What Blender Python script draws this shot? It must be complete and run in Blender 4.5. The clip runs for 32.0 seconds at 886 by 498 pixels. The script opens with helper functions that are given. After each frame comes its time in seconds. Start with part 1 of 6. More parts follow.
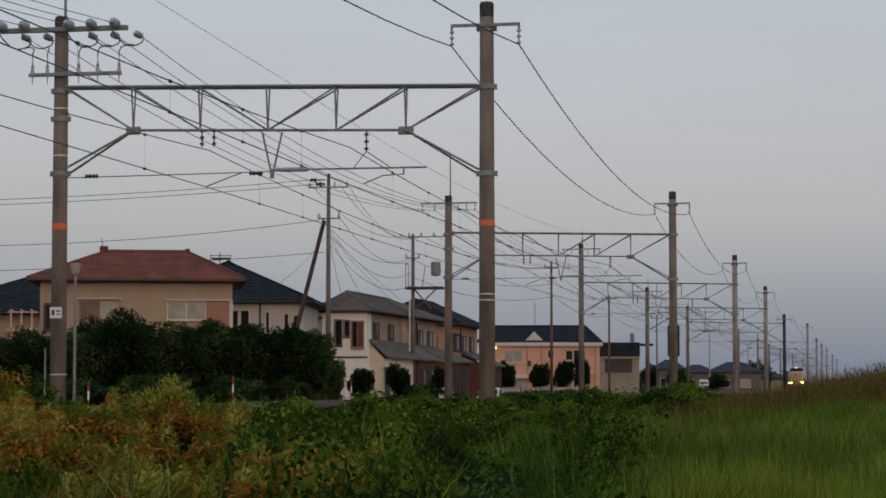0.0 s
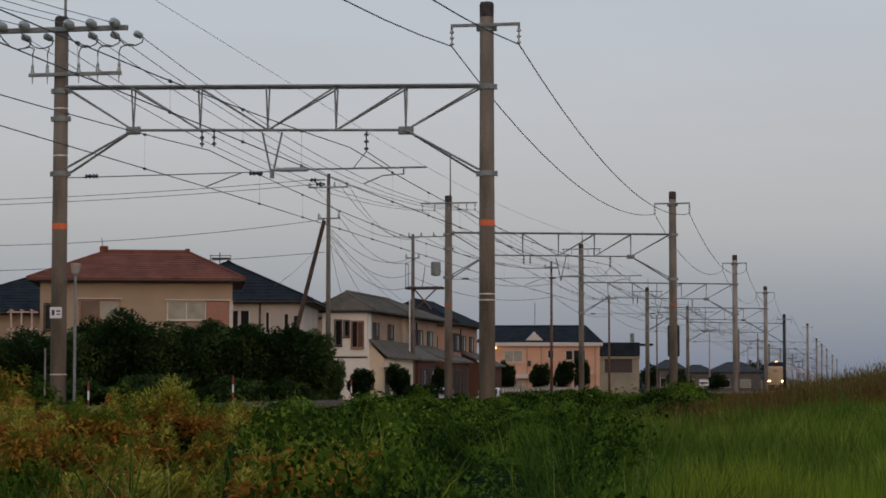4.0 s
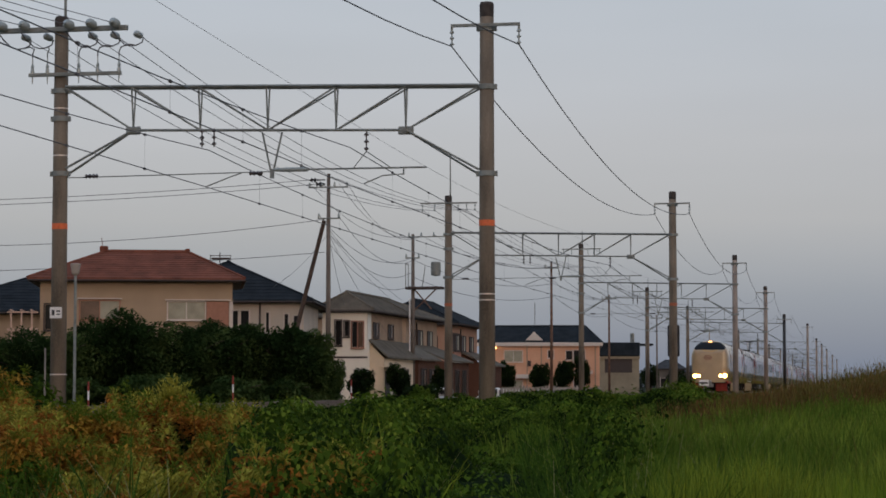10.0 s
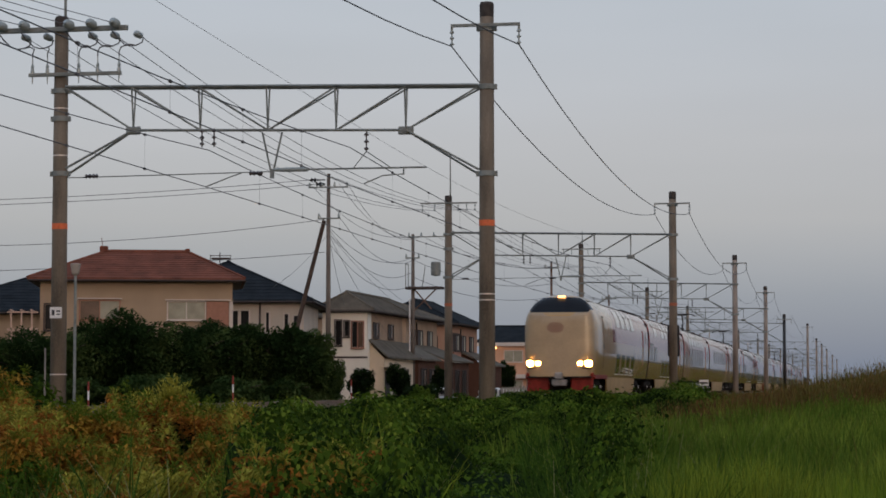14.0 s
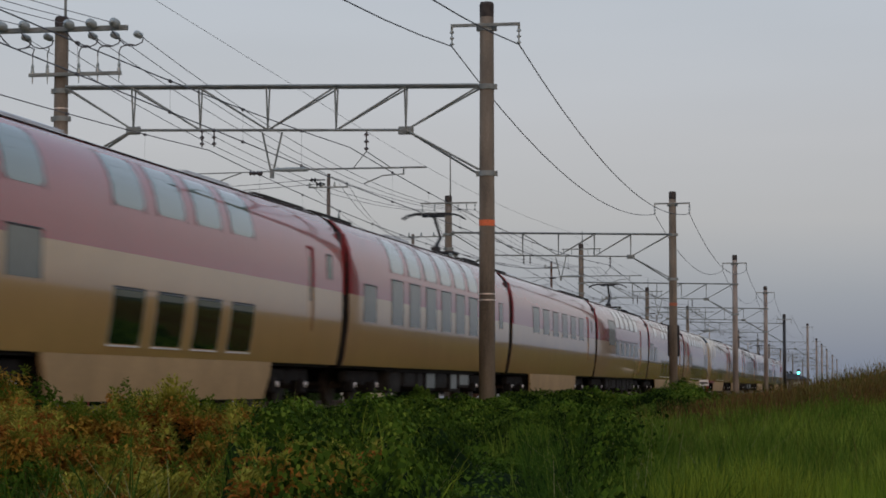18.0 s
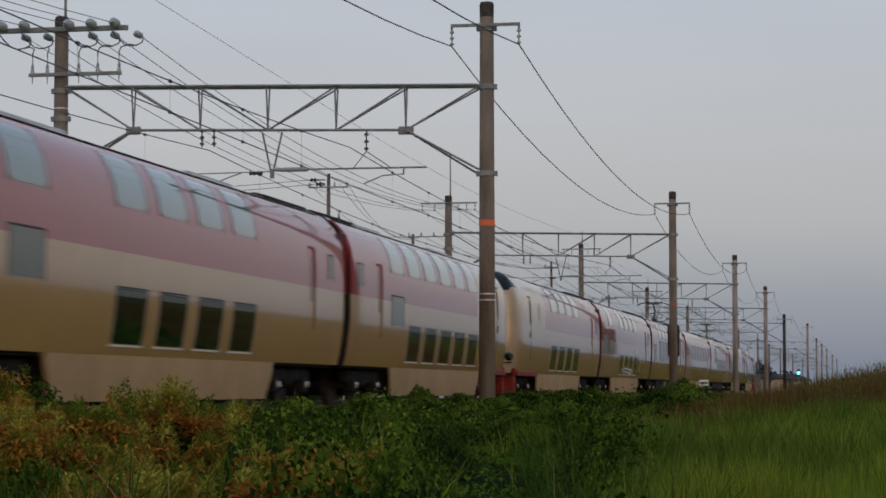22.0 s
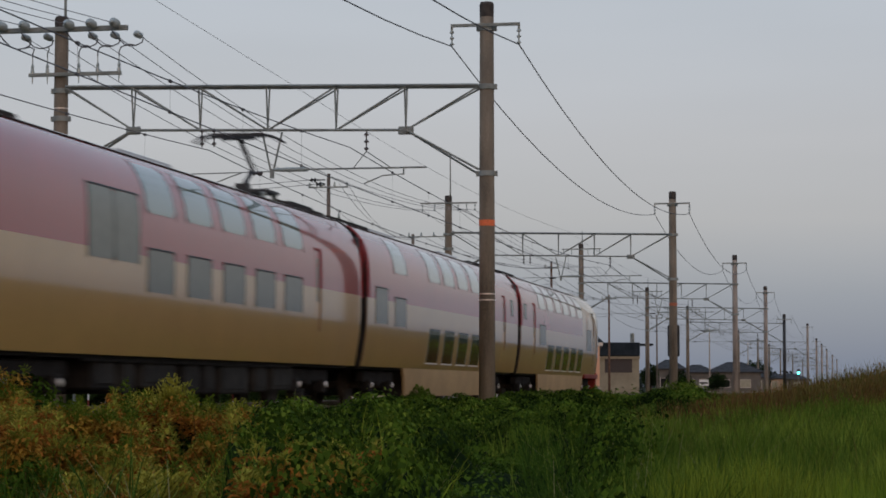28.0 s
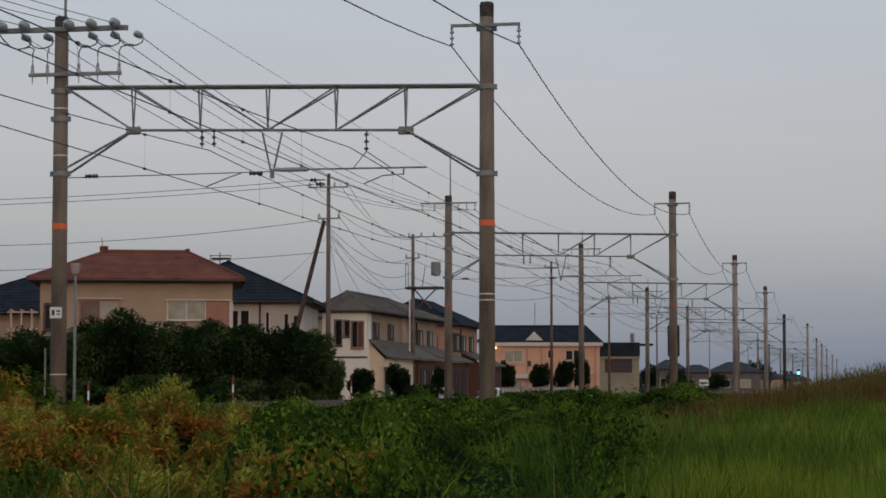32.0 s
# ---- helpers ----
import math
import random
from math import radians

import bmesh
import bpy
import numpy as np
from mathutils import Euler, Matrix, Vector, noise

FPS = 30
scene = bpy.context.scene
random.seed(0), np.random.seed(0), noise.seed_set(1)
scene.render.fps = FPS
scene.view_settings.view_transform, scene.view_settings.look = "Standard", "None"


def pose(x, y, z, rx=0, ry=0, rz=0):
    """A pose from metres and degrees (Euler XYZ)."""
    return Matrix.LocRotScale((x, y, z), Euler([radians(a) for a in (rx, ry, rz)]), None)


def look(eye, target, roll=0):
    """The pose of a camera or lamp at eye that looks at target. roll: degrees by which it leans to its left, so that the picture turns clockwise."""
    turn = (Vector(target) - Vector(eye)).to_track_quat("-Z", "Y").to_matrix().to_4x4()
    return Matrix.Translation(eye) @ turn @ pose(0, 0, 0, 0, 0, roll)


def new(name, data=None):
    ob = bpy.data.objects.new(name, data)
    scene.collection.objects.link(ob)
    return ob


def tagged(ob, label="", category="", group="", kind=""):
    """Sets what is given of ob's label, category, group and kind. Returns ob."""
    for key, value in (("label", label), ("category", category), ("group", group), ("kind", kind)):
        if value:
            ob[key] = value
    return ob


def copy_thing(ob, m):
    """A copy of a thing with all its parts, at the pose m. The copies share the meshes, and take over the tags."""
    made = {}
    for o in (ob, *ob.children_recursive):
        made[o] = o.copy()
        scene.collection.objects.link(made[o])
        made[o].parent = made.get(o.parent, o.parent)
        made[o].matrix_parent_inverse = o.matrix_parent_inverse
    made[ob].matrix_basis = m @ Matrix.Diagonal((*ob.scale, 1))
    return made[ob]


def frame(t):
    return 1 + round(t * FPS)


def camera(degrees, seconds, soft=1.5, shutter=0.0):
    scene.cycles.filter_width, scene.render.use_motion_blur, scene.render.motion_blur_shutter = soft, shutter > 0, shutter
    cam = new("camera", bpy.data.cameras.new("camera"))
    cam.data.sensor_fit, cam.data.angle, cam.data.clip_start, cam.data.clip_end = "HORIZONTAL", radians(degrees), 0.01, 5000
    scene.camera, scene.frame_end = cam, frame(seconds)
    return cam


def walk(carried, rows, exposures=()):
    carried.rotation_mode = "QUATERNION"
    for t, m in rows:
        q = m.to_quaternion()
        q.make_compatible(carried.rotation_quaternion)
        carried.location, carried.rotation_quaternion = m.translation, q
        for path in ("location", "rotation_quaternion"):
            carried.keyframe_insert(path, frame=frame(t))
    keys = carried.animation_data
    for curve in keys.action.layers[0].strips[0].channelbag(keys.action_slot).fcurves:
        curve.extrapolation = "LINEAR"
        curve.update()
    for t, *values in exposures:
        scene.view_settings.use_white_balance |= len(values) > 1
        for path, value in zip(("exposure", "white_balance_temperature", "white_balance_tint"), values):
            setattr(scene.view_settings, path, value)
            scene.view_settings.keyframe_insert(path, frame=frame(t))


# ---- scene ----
# World: y runs along the railway away from the camera, x to the right, z = 0 at rail top.
EYE = (0.0, 0.0, 0.36)
cam = camera(22.45, 32.0, soft=1.7, shutter=0.5)
CAM_POSE = pose(*EYE, 93.578, 0, 10.7025)
walk(cam, [(0.0, CAM_POSE), (32.0, CAM_POSE)])

# ---- light: dusk, the sun has just gone down behind the camera ----
SUN_ELEV, SUN_AZ = 5.0, 154.0
world = bpy.data.worlds.new("dusk_sky")
scene.world = world
world.use_nodes = True
wn, wl = world.node_tree.nodes, world.node_tree.links
wn.clear()


def wnode(kind, **kw):
    n = wn.new(kind)
    for k, v in kw.items():
        setattr(n, k, v)
    return n


w_out = wnode("ShaderNodeOutputWorld")
w_bg = wnode("ShaderNodeBackground")
w_sky = wnode("ShaderNodeTexSky", sky_type="NISHITA", sun_disc=False, sun_elevation=radians(SUN_ELEV), sun_rotation=radians(SUN_AZ))
w_co = wnode("ShaderNodeTexCoord")
w_xyz = wnode("ShaderNodeSeparateXYZ")
w_ramp = wnode("ShaderNodeValToRGB")
w_map = wnode("ShaderNodeMapRange")
w_map.inputs["From Min"].default_value, w_map.inputs["From Max"].default_value = -0.02, 0.48
els = w_ramp.color_ramp.elements
SKY_STOPS = [(0.0, (0.155, 0.195, 0.275)), (0.06, (0.18, 0.228, 0.32)), (0.12, (0.27, 0.308, 0.39)), (0.19, (0.405, 0.408, 0.452)),
             (0.26, (0.465, 0.465, 0.51)), (0.40, (0.485, 0.515, 0.58)), (0.65, (0.46, 0.52, 0.63)), (1.0, (0.36, 0.44, 0.58))]
els[0].position, els[0].color = SKY_STOPS[0][0], (*SKY_STOPS[0][1], 1)
els[1].position, els[1].color = SKY_STOPS[-1][0], (*SKY_STOPS[-1][1], 1)
for p, c in SKY_STOPS[1:-1]:
    e = els.new(p)
    e.color = (*c, 1)
w_noise = wnode("ShaderNodeTexNoise")
w_noise.inputs["Scale"].default_value, w_noise.inputs["Detail"].default_value = 3.0, 3.0
w_stretch = wnode("ShaderNodeMapping")
w_stretch.inputs["Scale"].default_value = (1.0, 1.0, 7.0)
w_cloud = wnode("ShaderNodeMixRGB", blend_type="MULTIPLY")
w_cloud.inputs["Fac"].default_value = 0.16
# warm afterglow round the point where the sun went down
w_dot = wnode("ShaderNodeVectorMath", operation="DOT_PRODUCT")
w_dot.inputs[1].default_value = (math.sin(radians(SUN_AZ)) * 0.99, math.cos(radians(SUN_AZ)) * 0.99, 0.10)
w_glow = wnode("ShaderNodeMapRange", interpolation_type="SMOOTHSTEP")
w_glow.inputs["From Min"].default_value, w_glow.inputs["From Max"].default_value = 0.55, 1.0
w_warm = wnode("ShaderNodeMixRGB", blend_type="ADD")
w_warm.inputs["Color2"].default_value = (0.56, 0.34, 0.23, 1)
w_add = wnode("ShaderNodeMixRGB", blend_type="ADD")
w_add.inputs["Fac"].default_value = 0.02
for a, b in ((w_co.outputs["Generated"], w_xyz.inputs[0]), (w_xyz.outputs["Z"], w_map.inputs["Value"]), (w_map.outputs[0], w_ramp.inputs["Fac"]),
             (w_co.outputs["Generated"], w_stretch.inputs["Vector"]), (w_stretch.outputs[0], w_noise.inputs["Vector"]),
             (w_ramp.outputs["Color"], w_cloud.inputs["Color1"]), (w_noise.outputs["Fac"], w_cloud.inputs["Color2"]),
             (w_co.outputs["Generated"], w_dot.inputs[0]), (w_dot.outputs["Value"], w_glow.inputs["Value"]),
             (w_glow.outputs[0], w_warm.inputs["Fac"]), (w_cloud.outputs["Color"], w_warm.inputs["Color1"]),
             (w_warm.outputs["Color"], w_add.inputs["Color1"]), (w_sky.outputs["Color"], w_add.inputs["Color2"]),
             (w_add.outputs["Color"], w_bg.inputs["Color"]), (w_bg.outputs["Background"], w_out.inputs["Surface"])):
    wl.new(a, b)
w_bg.inputs["Strength"].default_value = 1.0
sun = new("sun", bpy.data.lights.new("sun", "SUN"))
sun.data.energy, sun.data.angle, sun.data.color = 0.20, radians(25), (1.0, 0.80, 0.64)
sx, sy = math.sin(radians(SUN_AZ)), math.cos(radians(SUN_AZ))
sun.matrix_world = look((sx * 50, sy * 50, 6.0), (0, 0, 0))
scene.view_settings.exposure = 0.0


# ---- materials ----
def mat(name, color, rough=0.6, metal=0.0, vary=0.15, scale=6.0, fine=60.0, bump=0.0, coat=0.0, island=0.0, obrand=0.0, spec=0.5, stretch=None, color2=None, glow=0.0, transl=0.0, coat_ior=1.5, coat_rough=0.03):
    """Principled material with two scales of variation; island/obrand vary it from piece to piece."""
    m = bpy.data.materials.new(name)
    m.use_nodes = True
    ns, ls = m.node_tree.nodes, m.node_tree.links
    b = ns["Principled BSDF"]
    b.inputs["Roughness"].default_value, b.inputs["Metallic"].default_value = rough, metal
    b.inputs["Specular IOR Level"].default_value = spec
    if coat:
        b.inputs["Coat Weight"].default_value, b.inputs["Coat Roughness"].default_value = coat, coat_rough
        b.inputs["Coat IOR"].default_value = coat_ior
    co = ns.new("ShaderNodeTexCoord")
    mp = ns.new("ShaderNodeMapping")
    mp.inputs["Scale"].default_value = stretch or (1, 1, 1)
    ls.new(co.outputs["Object"], mp.inputs["Vector"])
    fac = None
    for sc, k in ((scale, 1.0), (fine, 0.5)):
        n = ns.new("ShaderNodeTexNoise")
        n.inputs["Scale"].default_value, n.inputs["Detail"].default_value = sc, 4.0
        ls.new(mp.outputs[0], n.inputs["Vector"])
        r = ns.new("ShaderNodeMapRange")
        r.inputs["From Min"].default_value, r.inputs["From Max"].default_value = 0.3, 0.7
        r.inputs["To Min"].default_value, r.inputs["To Max"].default_value = -vary * k, vary * k
        ls.new(n.outputs["Fac"], r.inputs["Value"])
        if fac is None:
            fac, first = r.outputs[0], n
        else:
            a = ns.new("ShaderNodeMath")
            ls.new(fac, a.inputs[0])
            ls.new(r.outputs[0], a.inputs[1])
            fac = a.outputs[0]
            if bump:
                bp = ns.new("ShaderNodeBump")
                bp.inputs["Strength"].default_value, bp.inputs["Distance"].default_value = bump, 0.02
                ls.new(n.outputs["Fac"], bp.inputs["Height"])
                ls.new(bp.outputs[0], b.inputs["Normal"])
    for amount, node, sock in ((island, "ShaderNodeNewGeometry", "Random Per Island"), (obrand, "ShaderNodeObjectInfo", "Random")):
        if amount:
            g = ns.new(node)
            r = ns.new("ShaderNodeMapRange")
            r.inputs["To Min"].default_value, r.inputs["To Max"].default_value = -amount, amount
            ls.new(g.outputs[sock], r.inputs["Value"])
            a = ns.new("ShaderNodeMath")
            ls.new(fac, a.inputs[0])
            ls.new(r.outputs[0], a.inputs[1])
            fac = a.outputs[0]
    one = ns.new("ShaderNodeMath")
    one.inputs[1].default_value = 1.0
    ls.new(fac, one.inputs[0])
    rgb = ns.new("ShaderNodeMixRGB")
    rgb.blend_type = "MULTIPLY"
    rgb.inputs["Fac"].default_value = 1.0
    rgb.inputs["Color1"].default_value = (*color, 1)
    if color2:
        mx = ns.new("ShaderNodeMixRGB")
        mx.inputs["Color1"].default_value, mx.inputs["Color2"].default_value = (*color, 1), (*color2, 1)
        cr = ns.new("ShaderNodeMapRange")
        cr.inputs["From Min"].default_value, cr.inputs["From Max"].default_value = 0.42, 0.58
        ls.new(first.outputs["Fac"], cr.inputs["Value"])
        ls.new(cr.outputs[0], mx.inputs["Fac"])
        ls.new(mx.outputs[0], rgb.inputs["Color1"])
    ls.new(one.outputs[0], rgb.inputs["Color2"])
    ls.new(rgb.outputs[0], b.inputs["Base Color"])
    if glow:
        b.inputs["Emission Color"].default_value, b.inputs["Emission Strength"].default_value = (*color, 1), glow
    if transl:
        t = ns.new("ShaderNodeBsdfTranslucent")
        mxs = ns.new("ShaderNodeMixShader")
        mxs.inputs[0].default_value = transl
        ls.new(rgb.outputs[0], t.inputs["Color"])
        ls.new(b.outputs[0], mxs.inputs[1])
        ls.new(t.outputs[0], mxs.inputs[2])
        ls.new(mxs.outputs[0], ns["Material Output"].inputs["Surface"])
    return m


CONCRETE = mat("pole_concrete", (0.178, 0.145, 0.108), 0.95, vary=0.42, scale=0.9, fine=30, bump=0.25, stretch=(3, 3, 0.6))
# Paler copy for distant poles: haze painted into the concrete's colour.
CONCRETE_HAZED = mat("hazed_grey_concrete", (0.28, 0.235, 0.20), 0.95, vary=0.35, scale=0.9, fine=20, stretch=(3, 3, 0.6))
CONCRETE_PALE = mat("pale_concrete", (0.38, 0.33, 0.28), 0.85, vary=0.2, scale=1.2, fine=30, bump=0.2)
POLE_CAP = mat("pole_cap_dark", (0.06, 0.05, 0.045), 0.9, vary=0.3)
STEEL = mat("galvanised_steel", (0.23, 0.25, 0.235), 0.6, 0.2, vary=0.25, scale=3)
RUST = mat("rusty_steel", (0.16, 0.09, 0.06), 0.8, 0.2, vary=0.3, scale=5)
WIRE = mat("wire", (0.10, 0.10, 0.105), 0.6, 0.4, vary=0.05)
INSUL = mat("porcelain_insulator", (0.30, 0.345, 0.335), 0.25, vary=0.05, coat=0.5)
INSUL_DARK = mat("dark_insulator", (0.06, 0.05, 0.05), 0.3, vary=0.1, coat=0.4)
BAND_FADED = mat("faded_orange_band", (0.40, 0.12, 0.06), 0.8, vary=0.3, scale=12)
BAND = mat("orange_band", (0.75, 0.16, 0.05), 0.6, vary=0.15, scale=12)
STRAP = mat("tin_strap", (0.75, 0.68, 0.62), 0.35, 0.6, vary=0.15)
WHITE = mat("white_paint", (0.78, 0.77, 0.74), 0.5, vary=0.06)
BLACK = mat("black_paint", (0.025, 0.025, 0.027), 0.6, vary=0.2)
TRAIN_RED = mat("train_red_paint", (0.31, 0.021, 0.022), 0.35, vary=0.06, scale=0.8, fine=9, coat=1.0, coat_ior=1.5, coat_rough=0.05, spec=0.12)
TRAIN_DOOR_RED = mat("train_deep_red", (0.24, 0.012, 0.012), 0.6, vary=0.08, spec=0.15)
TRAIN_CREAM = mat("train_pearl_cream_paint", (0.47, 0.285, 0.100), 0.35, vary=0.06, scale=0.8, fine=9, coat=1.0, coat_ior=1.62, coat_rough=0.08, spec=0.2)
# Cream copy for the nose; its shaded look is painted into the colour.
TRAIN_NOSE = mat("shaded_cream_nose_paint", (0.40, 0.29, 0.165), 0.3, vary=0.1, scale=1.2, fine=14, coat=0.8, spec=0.3)
TRAIN_SKIRT = mat("train_skirt_paint", (0.41, 0.275, 0.135), 0.6, vary=0.14, scale=1.0, fine=12, spec=0.12)
TRAIN_BRONZE = mat("train_bronze_shade_and_trim", (0.22, 0.12, 0.05), 0.5, vary=0.1, spec=0.2)
TRAIN_ROOF = mat("train_roof_grey", (0.30, 0.30, 0.31), 0.35, vary=0.15, scale=1.5, coat=0.8, coat_ior=1.45)
TRAIN_DARK = mat("train_underframe_dark", (0.020, 0.018, 0.017), 0.9, vary=0.35, scale=4, spec=0.1)
WHEEL = mat("wheel_steel_dark", (0.045, 0.034, 0.027), 0.7, 0.3, vary=0.3, scale=4, spec=0.2)
TRAIN_GEAR = mat("train_equipment_grey", (0.028, 0.025, 0.022), 0.8, vary=0.4, scale=3, spec=0.12)
COUPLER = mat("coupler_grey", (0.26, 0.25, 0.24), 0.7, vary=0.3, scale=5)
UNDER_RED = mat("train_red_apron", (0.20, 0.022, 0.014), 0.6, vary=0.2, spec=0.2)
WINDSCREEN = mat("cab_windscreen_glass", (0.012, 0.014, 0.018), 0.12, vary=0.05, spec=0.12)
GLASS_LOW = mat("dark_window_glass", (0.006, 0.016, 0.008), 0.08, vary=0.05, coat=1.0, spec=0.3)
GLASS_MID = mat("blind_window_glass", (0.14, 0.145, 0.11), 0.25, vary=0.08, coat=0.35, spec=0.2)
GLASS_TOP = mat("roof_window_glass", (0.030, 0.095, 0.075), 0.06, vary=0.06, coat=1.0, coat_ior=1.65, spec=0.3)
EMBLEM_FAINT = mat("faint_emblem_rose", (0.36, 0.20, 0.12), 0.5, vary=0.1)
LAMP_HEAD = mat("headlight_glow", (1.0, 0.50, 0.10), 0.3, vary=0.0, glow=60.0)
LAMP_ROOF = mat("roof_lamp_glow", (1.0, 0.48, 0.16), 0.3, vary=0.0, glow=4.0)
SIGNAL_GREEN = mat("signal_green_glow", (0.10, 0.95, 0.75), 0.3, vary=0.0, glow=6.0)


# ---- mesh helpers ----
def part(name, bm, material, parent=None, label="", smooth=False, m=None):
    me = bpy.data.meshes.new(name)
    bm.to_mesh(me)
    bm.free()
    for mm in (material if isinstance(material, (list, tuple)) else [material]):
        me.materials.append(mm)
    if smooth:
        me.polygons.foreach_set("use_smooth", [True] * len(me.polygons))
    ob = new(name, me)
    if m is not None:
        ob.matrix_basis = m
    if parent:
        ob.parent = parent
    if label:
        ob["label"] = label
    return ob


def thing(name, m, label, category, group="", kind=""):
    ob = new(name)
    ob.matrix_basis = m
    return tagged(ob, label, category, group, kind)


def add_box(bm, x0, x1, y0, y1, z0, z1, bevel=0.0, idx=0):
    vs = [bm.verts.new((x, y, z)) for x in (x0, x1) for y in (y0, y1) for z in (z0, z1)]
    fs = [bm.faces.new([vs[i] for i in q]) for q in ((0, 1, 3, 2), (4, 6, 7, 5), (0, 4, 5, 1), (2, 3, 7, 6), (0, 2, 6, 4), (1, 5, 7, 3))]
    for f in fs:
        f.material_index = idx
    if bevel:
        bmesh.ops.bevel(bm, geom=list({e for f in fs for e in f.edges}), offset=bevel, segments=1, affect="EDGES", profile=0.5)
    return bm


def box(x0, x1, y0, y1, z0, z1, bevel=0.0):
    return add_box(bmesh.new(), x0, x1, y0, y1, z0, z1, bevel)


def add_tube(bm, pts, r, seg=6, cap=True, r2=None):
    """A round bar along points; r2: radius at its end."""
    pts = [Vector(p) for p in pts]
    rings = []
    for i, p in enumerate(pts):
        d = (pts[min(i + 1, len(pts) - 1)] - pts[max(i - 1, 0)]).normalized()
        a = d.cross(Vector((0, 0, 1)))
        if a.length < 1e-3:
            a = Vector((1, 0, 0))
        a.normalize()
        b = d.cross(a)
        rr = r if r2 is None else r + (r2 - r) * i / (len(pts) - 1)
        rings.append([bm.verts.new(p + (a * math.cos(k * math.tau / seg) + b * math.sin(k * math.tau / seg)) * rr) for k in range(seg)])
    for q, s in zip(rings, rings[1:]):
        for k in range(seg):
            bm.faces.new((q[k], q[(k + 1) % seg], s[(k + 1) % seg], s[k]))
    if cap:
        bm.faces.new(rings[0][::-1])
        bm.faces.new(rings[-1])
    return bm


def tube(pts, r, seg=6, cap=True, r2=None):
    return add_tube(bmesh.new(), pts, r, seg, cap, r2)


def lathe(prof, seg=16, axis="z", at=(0, 0, 0)):
    """Turned body from (radius, height) pairs."""
    bm = bmesh.new()
    rings = []
    for r, h in prof:
        ring = []
        for k in range(seg):
            a = k * math.tau / seg
            v = {"z": (r * math.cos(a), r * math.sin(a), h), "x": (h, r * math.cos(a), r * math.sin(a)), "y": (r * math.cos(a), h, r * math.sin(a))}[axis]
            ring.append(bm.verts.new((v[0] + at[0], v[1] + at[1], v[2] + at[2])))
        rings.append(ring)
    for q, s in zip(rings, rings[1:]):
        for k in range(seg):
            bm.faces.new((q[k], q[(k + 1) % seg], s[(k + 1) % seg], s[k]))
    bm.faces.new(rings[0][::-1])
    bm.faces.new(rings[-1])
    bmesh.ops.recalc_face_normals(bm, faces=bm.faces)
    return bm


def merge(*bms):
    """Join several bmeshes into one."""
    out = bmesh.new()
    for b in bms:
        me = bpy.data.meshes.new("tmp")
        b.to_mesh(me)
        b.free()
        out.from_mesh(me)
        bpy.data.meshes.remove(me)
    return out


def mesh_np(name, verts, faces, material, label, category, kind="stuff", parent=None):
    """One mesh from numpy arrays; faces all have the same number of corners."""
    me = bpy.data.meshes.new(name)
    n, k = faces.shape
    me.vertices.add(len(verts))
    me.vertices.foreach_set("co", verts.astype(np.float32).ravel())
    me.loops.add(n * k)
    me.loops.foreach_set("vertex_index", faces.astype(np.int32).ravel())
    me.polygons.add(n)
    me.polygons.foreach_set("loop_start", np.arange(0, n * k, k, dtype=np.int32))
    me.update(calc_edges=True)
    me.materials.append(material)
    ob = new(name, me)
    if parent:
        ob.parent = parent
        return ob
    return tagged(ob, label, category, kind=kind)


# ---- plan ----
XP, XL = -8.65, -19.15          # the two rows of catenary poles
X_NEAR, X_FAR = -11.74, -15.60  # track centres
PORTALS = [-1.0, 51.3, 102.7, 152.5, 199.8, 246.0, 346.0, 409.0, 458.0, 518.0, 606.0, 702.0]


def sstep(a, b, v):
    t = np.clip((v - a) / (b - a), 0, 1)
    return t * t * (3 - 2 * t)


def ground_z(x, y):
    """Height of the ground: railway bank at -0.35, fields about -1.0, a grassy bank to the right."""
    x, y = np.asarray(x, float), np.asarray(y, float)
    bank = sstep(-7.9, -9.4, x) * (1 - sstep(-18.2, -20.5, x))
    z = -1.05 + 0.70 * bank
    z = z + 0.55 * sstep(-4.0, 2.0, x) * sstep(14, 40, y) * (1 - sstep(300, 600, y)) * (1 - sstep(8, 20, x))
    z = z - 0.35 * sstep(9, 3, y) * (1 - bank)
    return z


# ---- ground ----
def grid_lines(a, b, near, step0, grow):
    out, s, v = [near], step0, near
    while v < b:
        v += s
        s *= grow
        out.append(v)
    s, v = step0, near
    while v > a:
        v -= s
        s *= grow
        out.append(v)
    return sorted(out)


gx = np.array(grid_lines(-4000, 4000, -8.0, 0.8, 1.09))
gy = np.array(grid_lines(-600, 4500, 20.0, 1.5, 1.07))
GX, GY = np.meshgrid(gx, gy)
gv = np.stack([GX, GY, ground_z(GX, GY)], -1).reshape(-1, 3)
nx, ny = len(gx), len(gy)
ii, jj = np.meshgrid(np.arange(nx - 1), np.arange(ny - 1))
gf = np.stack([jj * nx + ii, jj * nx + ii + 1, (jj + 1) * nx + ii + 1, (jj + 1) * nx + ii], -1).reshape(-1, 4)
SOIL = mat("soil_and_low_grass", (0.018, 0.030, 0.008), 0.95, vary=0.4, scale=0.25, fine=7, bump=0.6, color2=(0.035, 0.035, 0.014), spec=0.1)
mesh_np("ground", gv, gf, SOIL, "dark earth and low grass of the open plain", "ground", kind="structure")

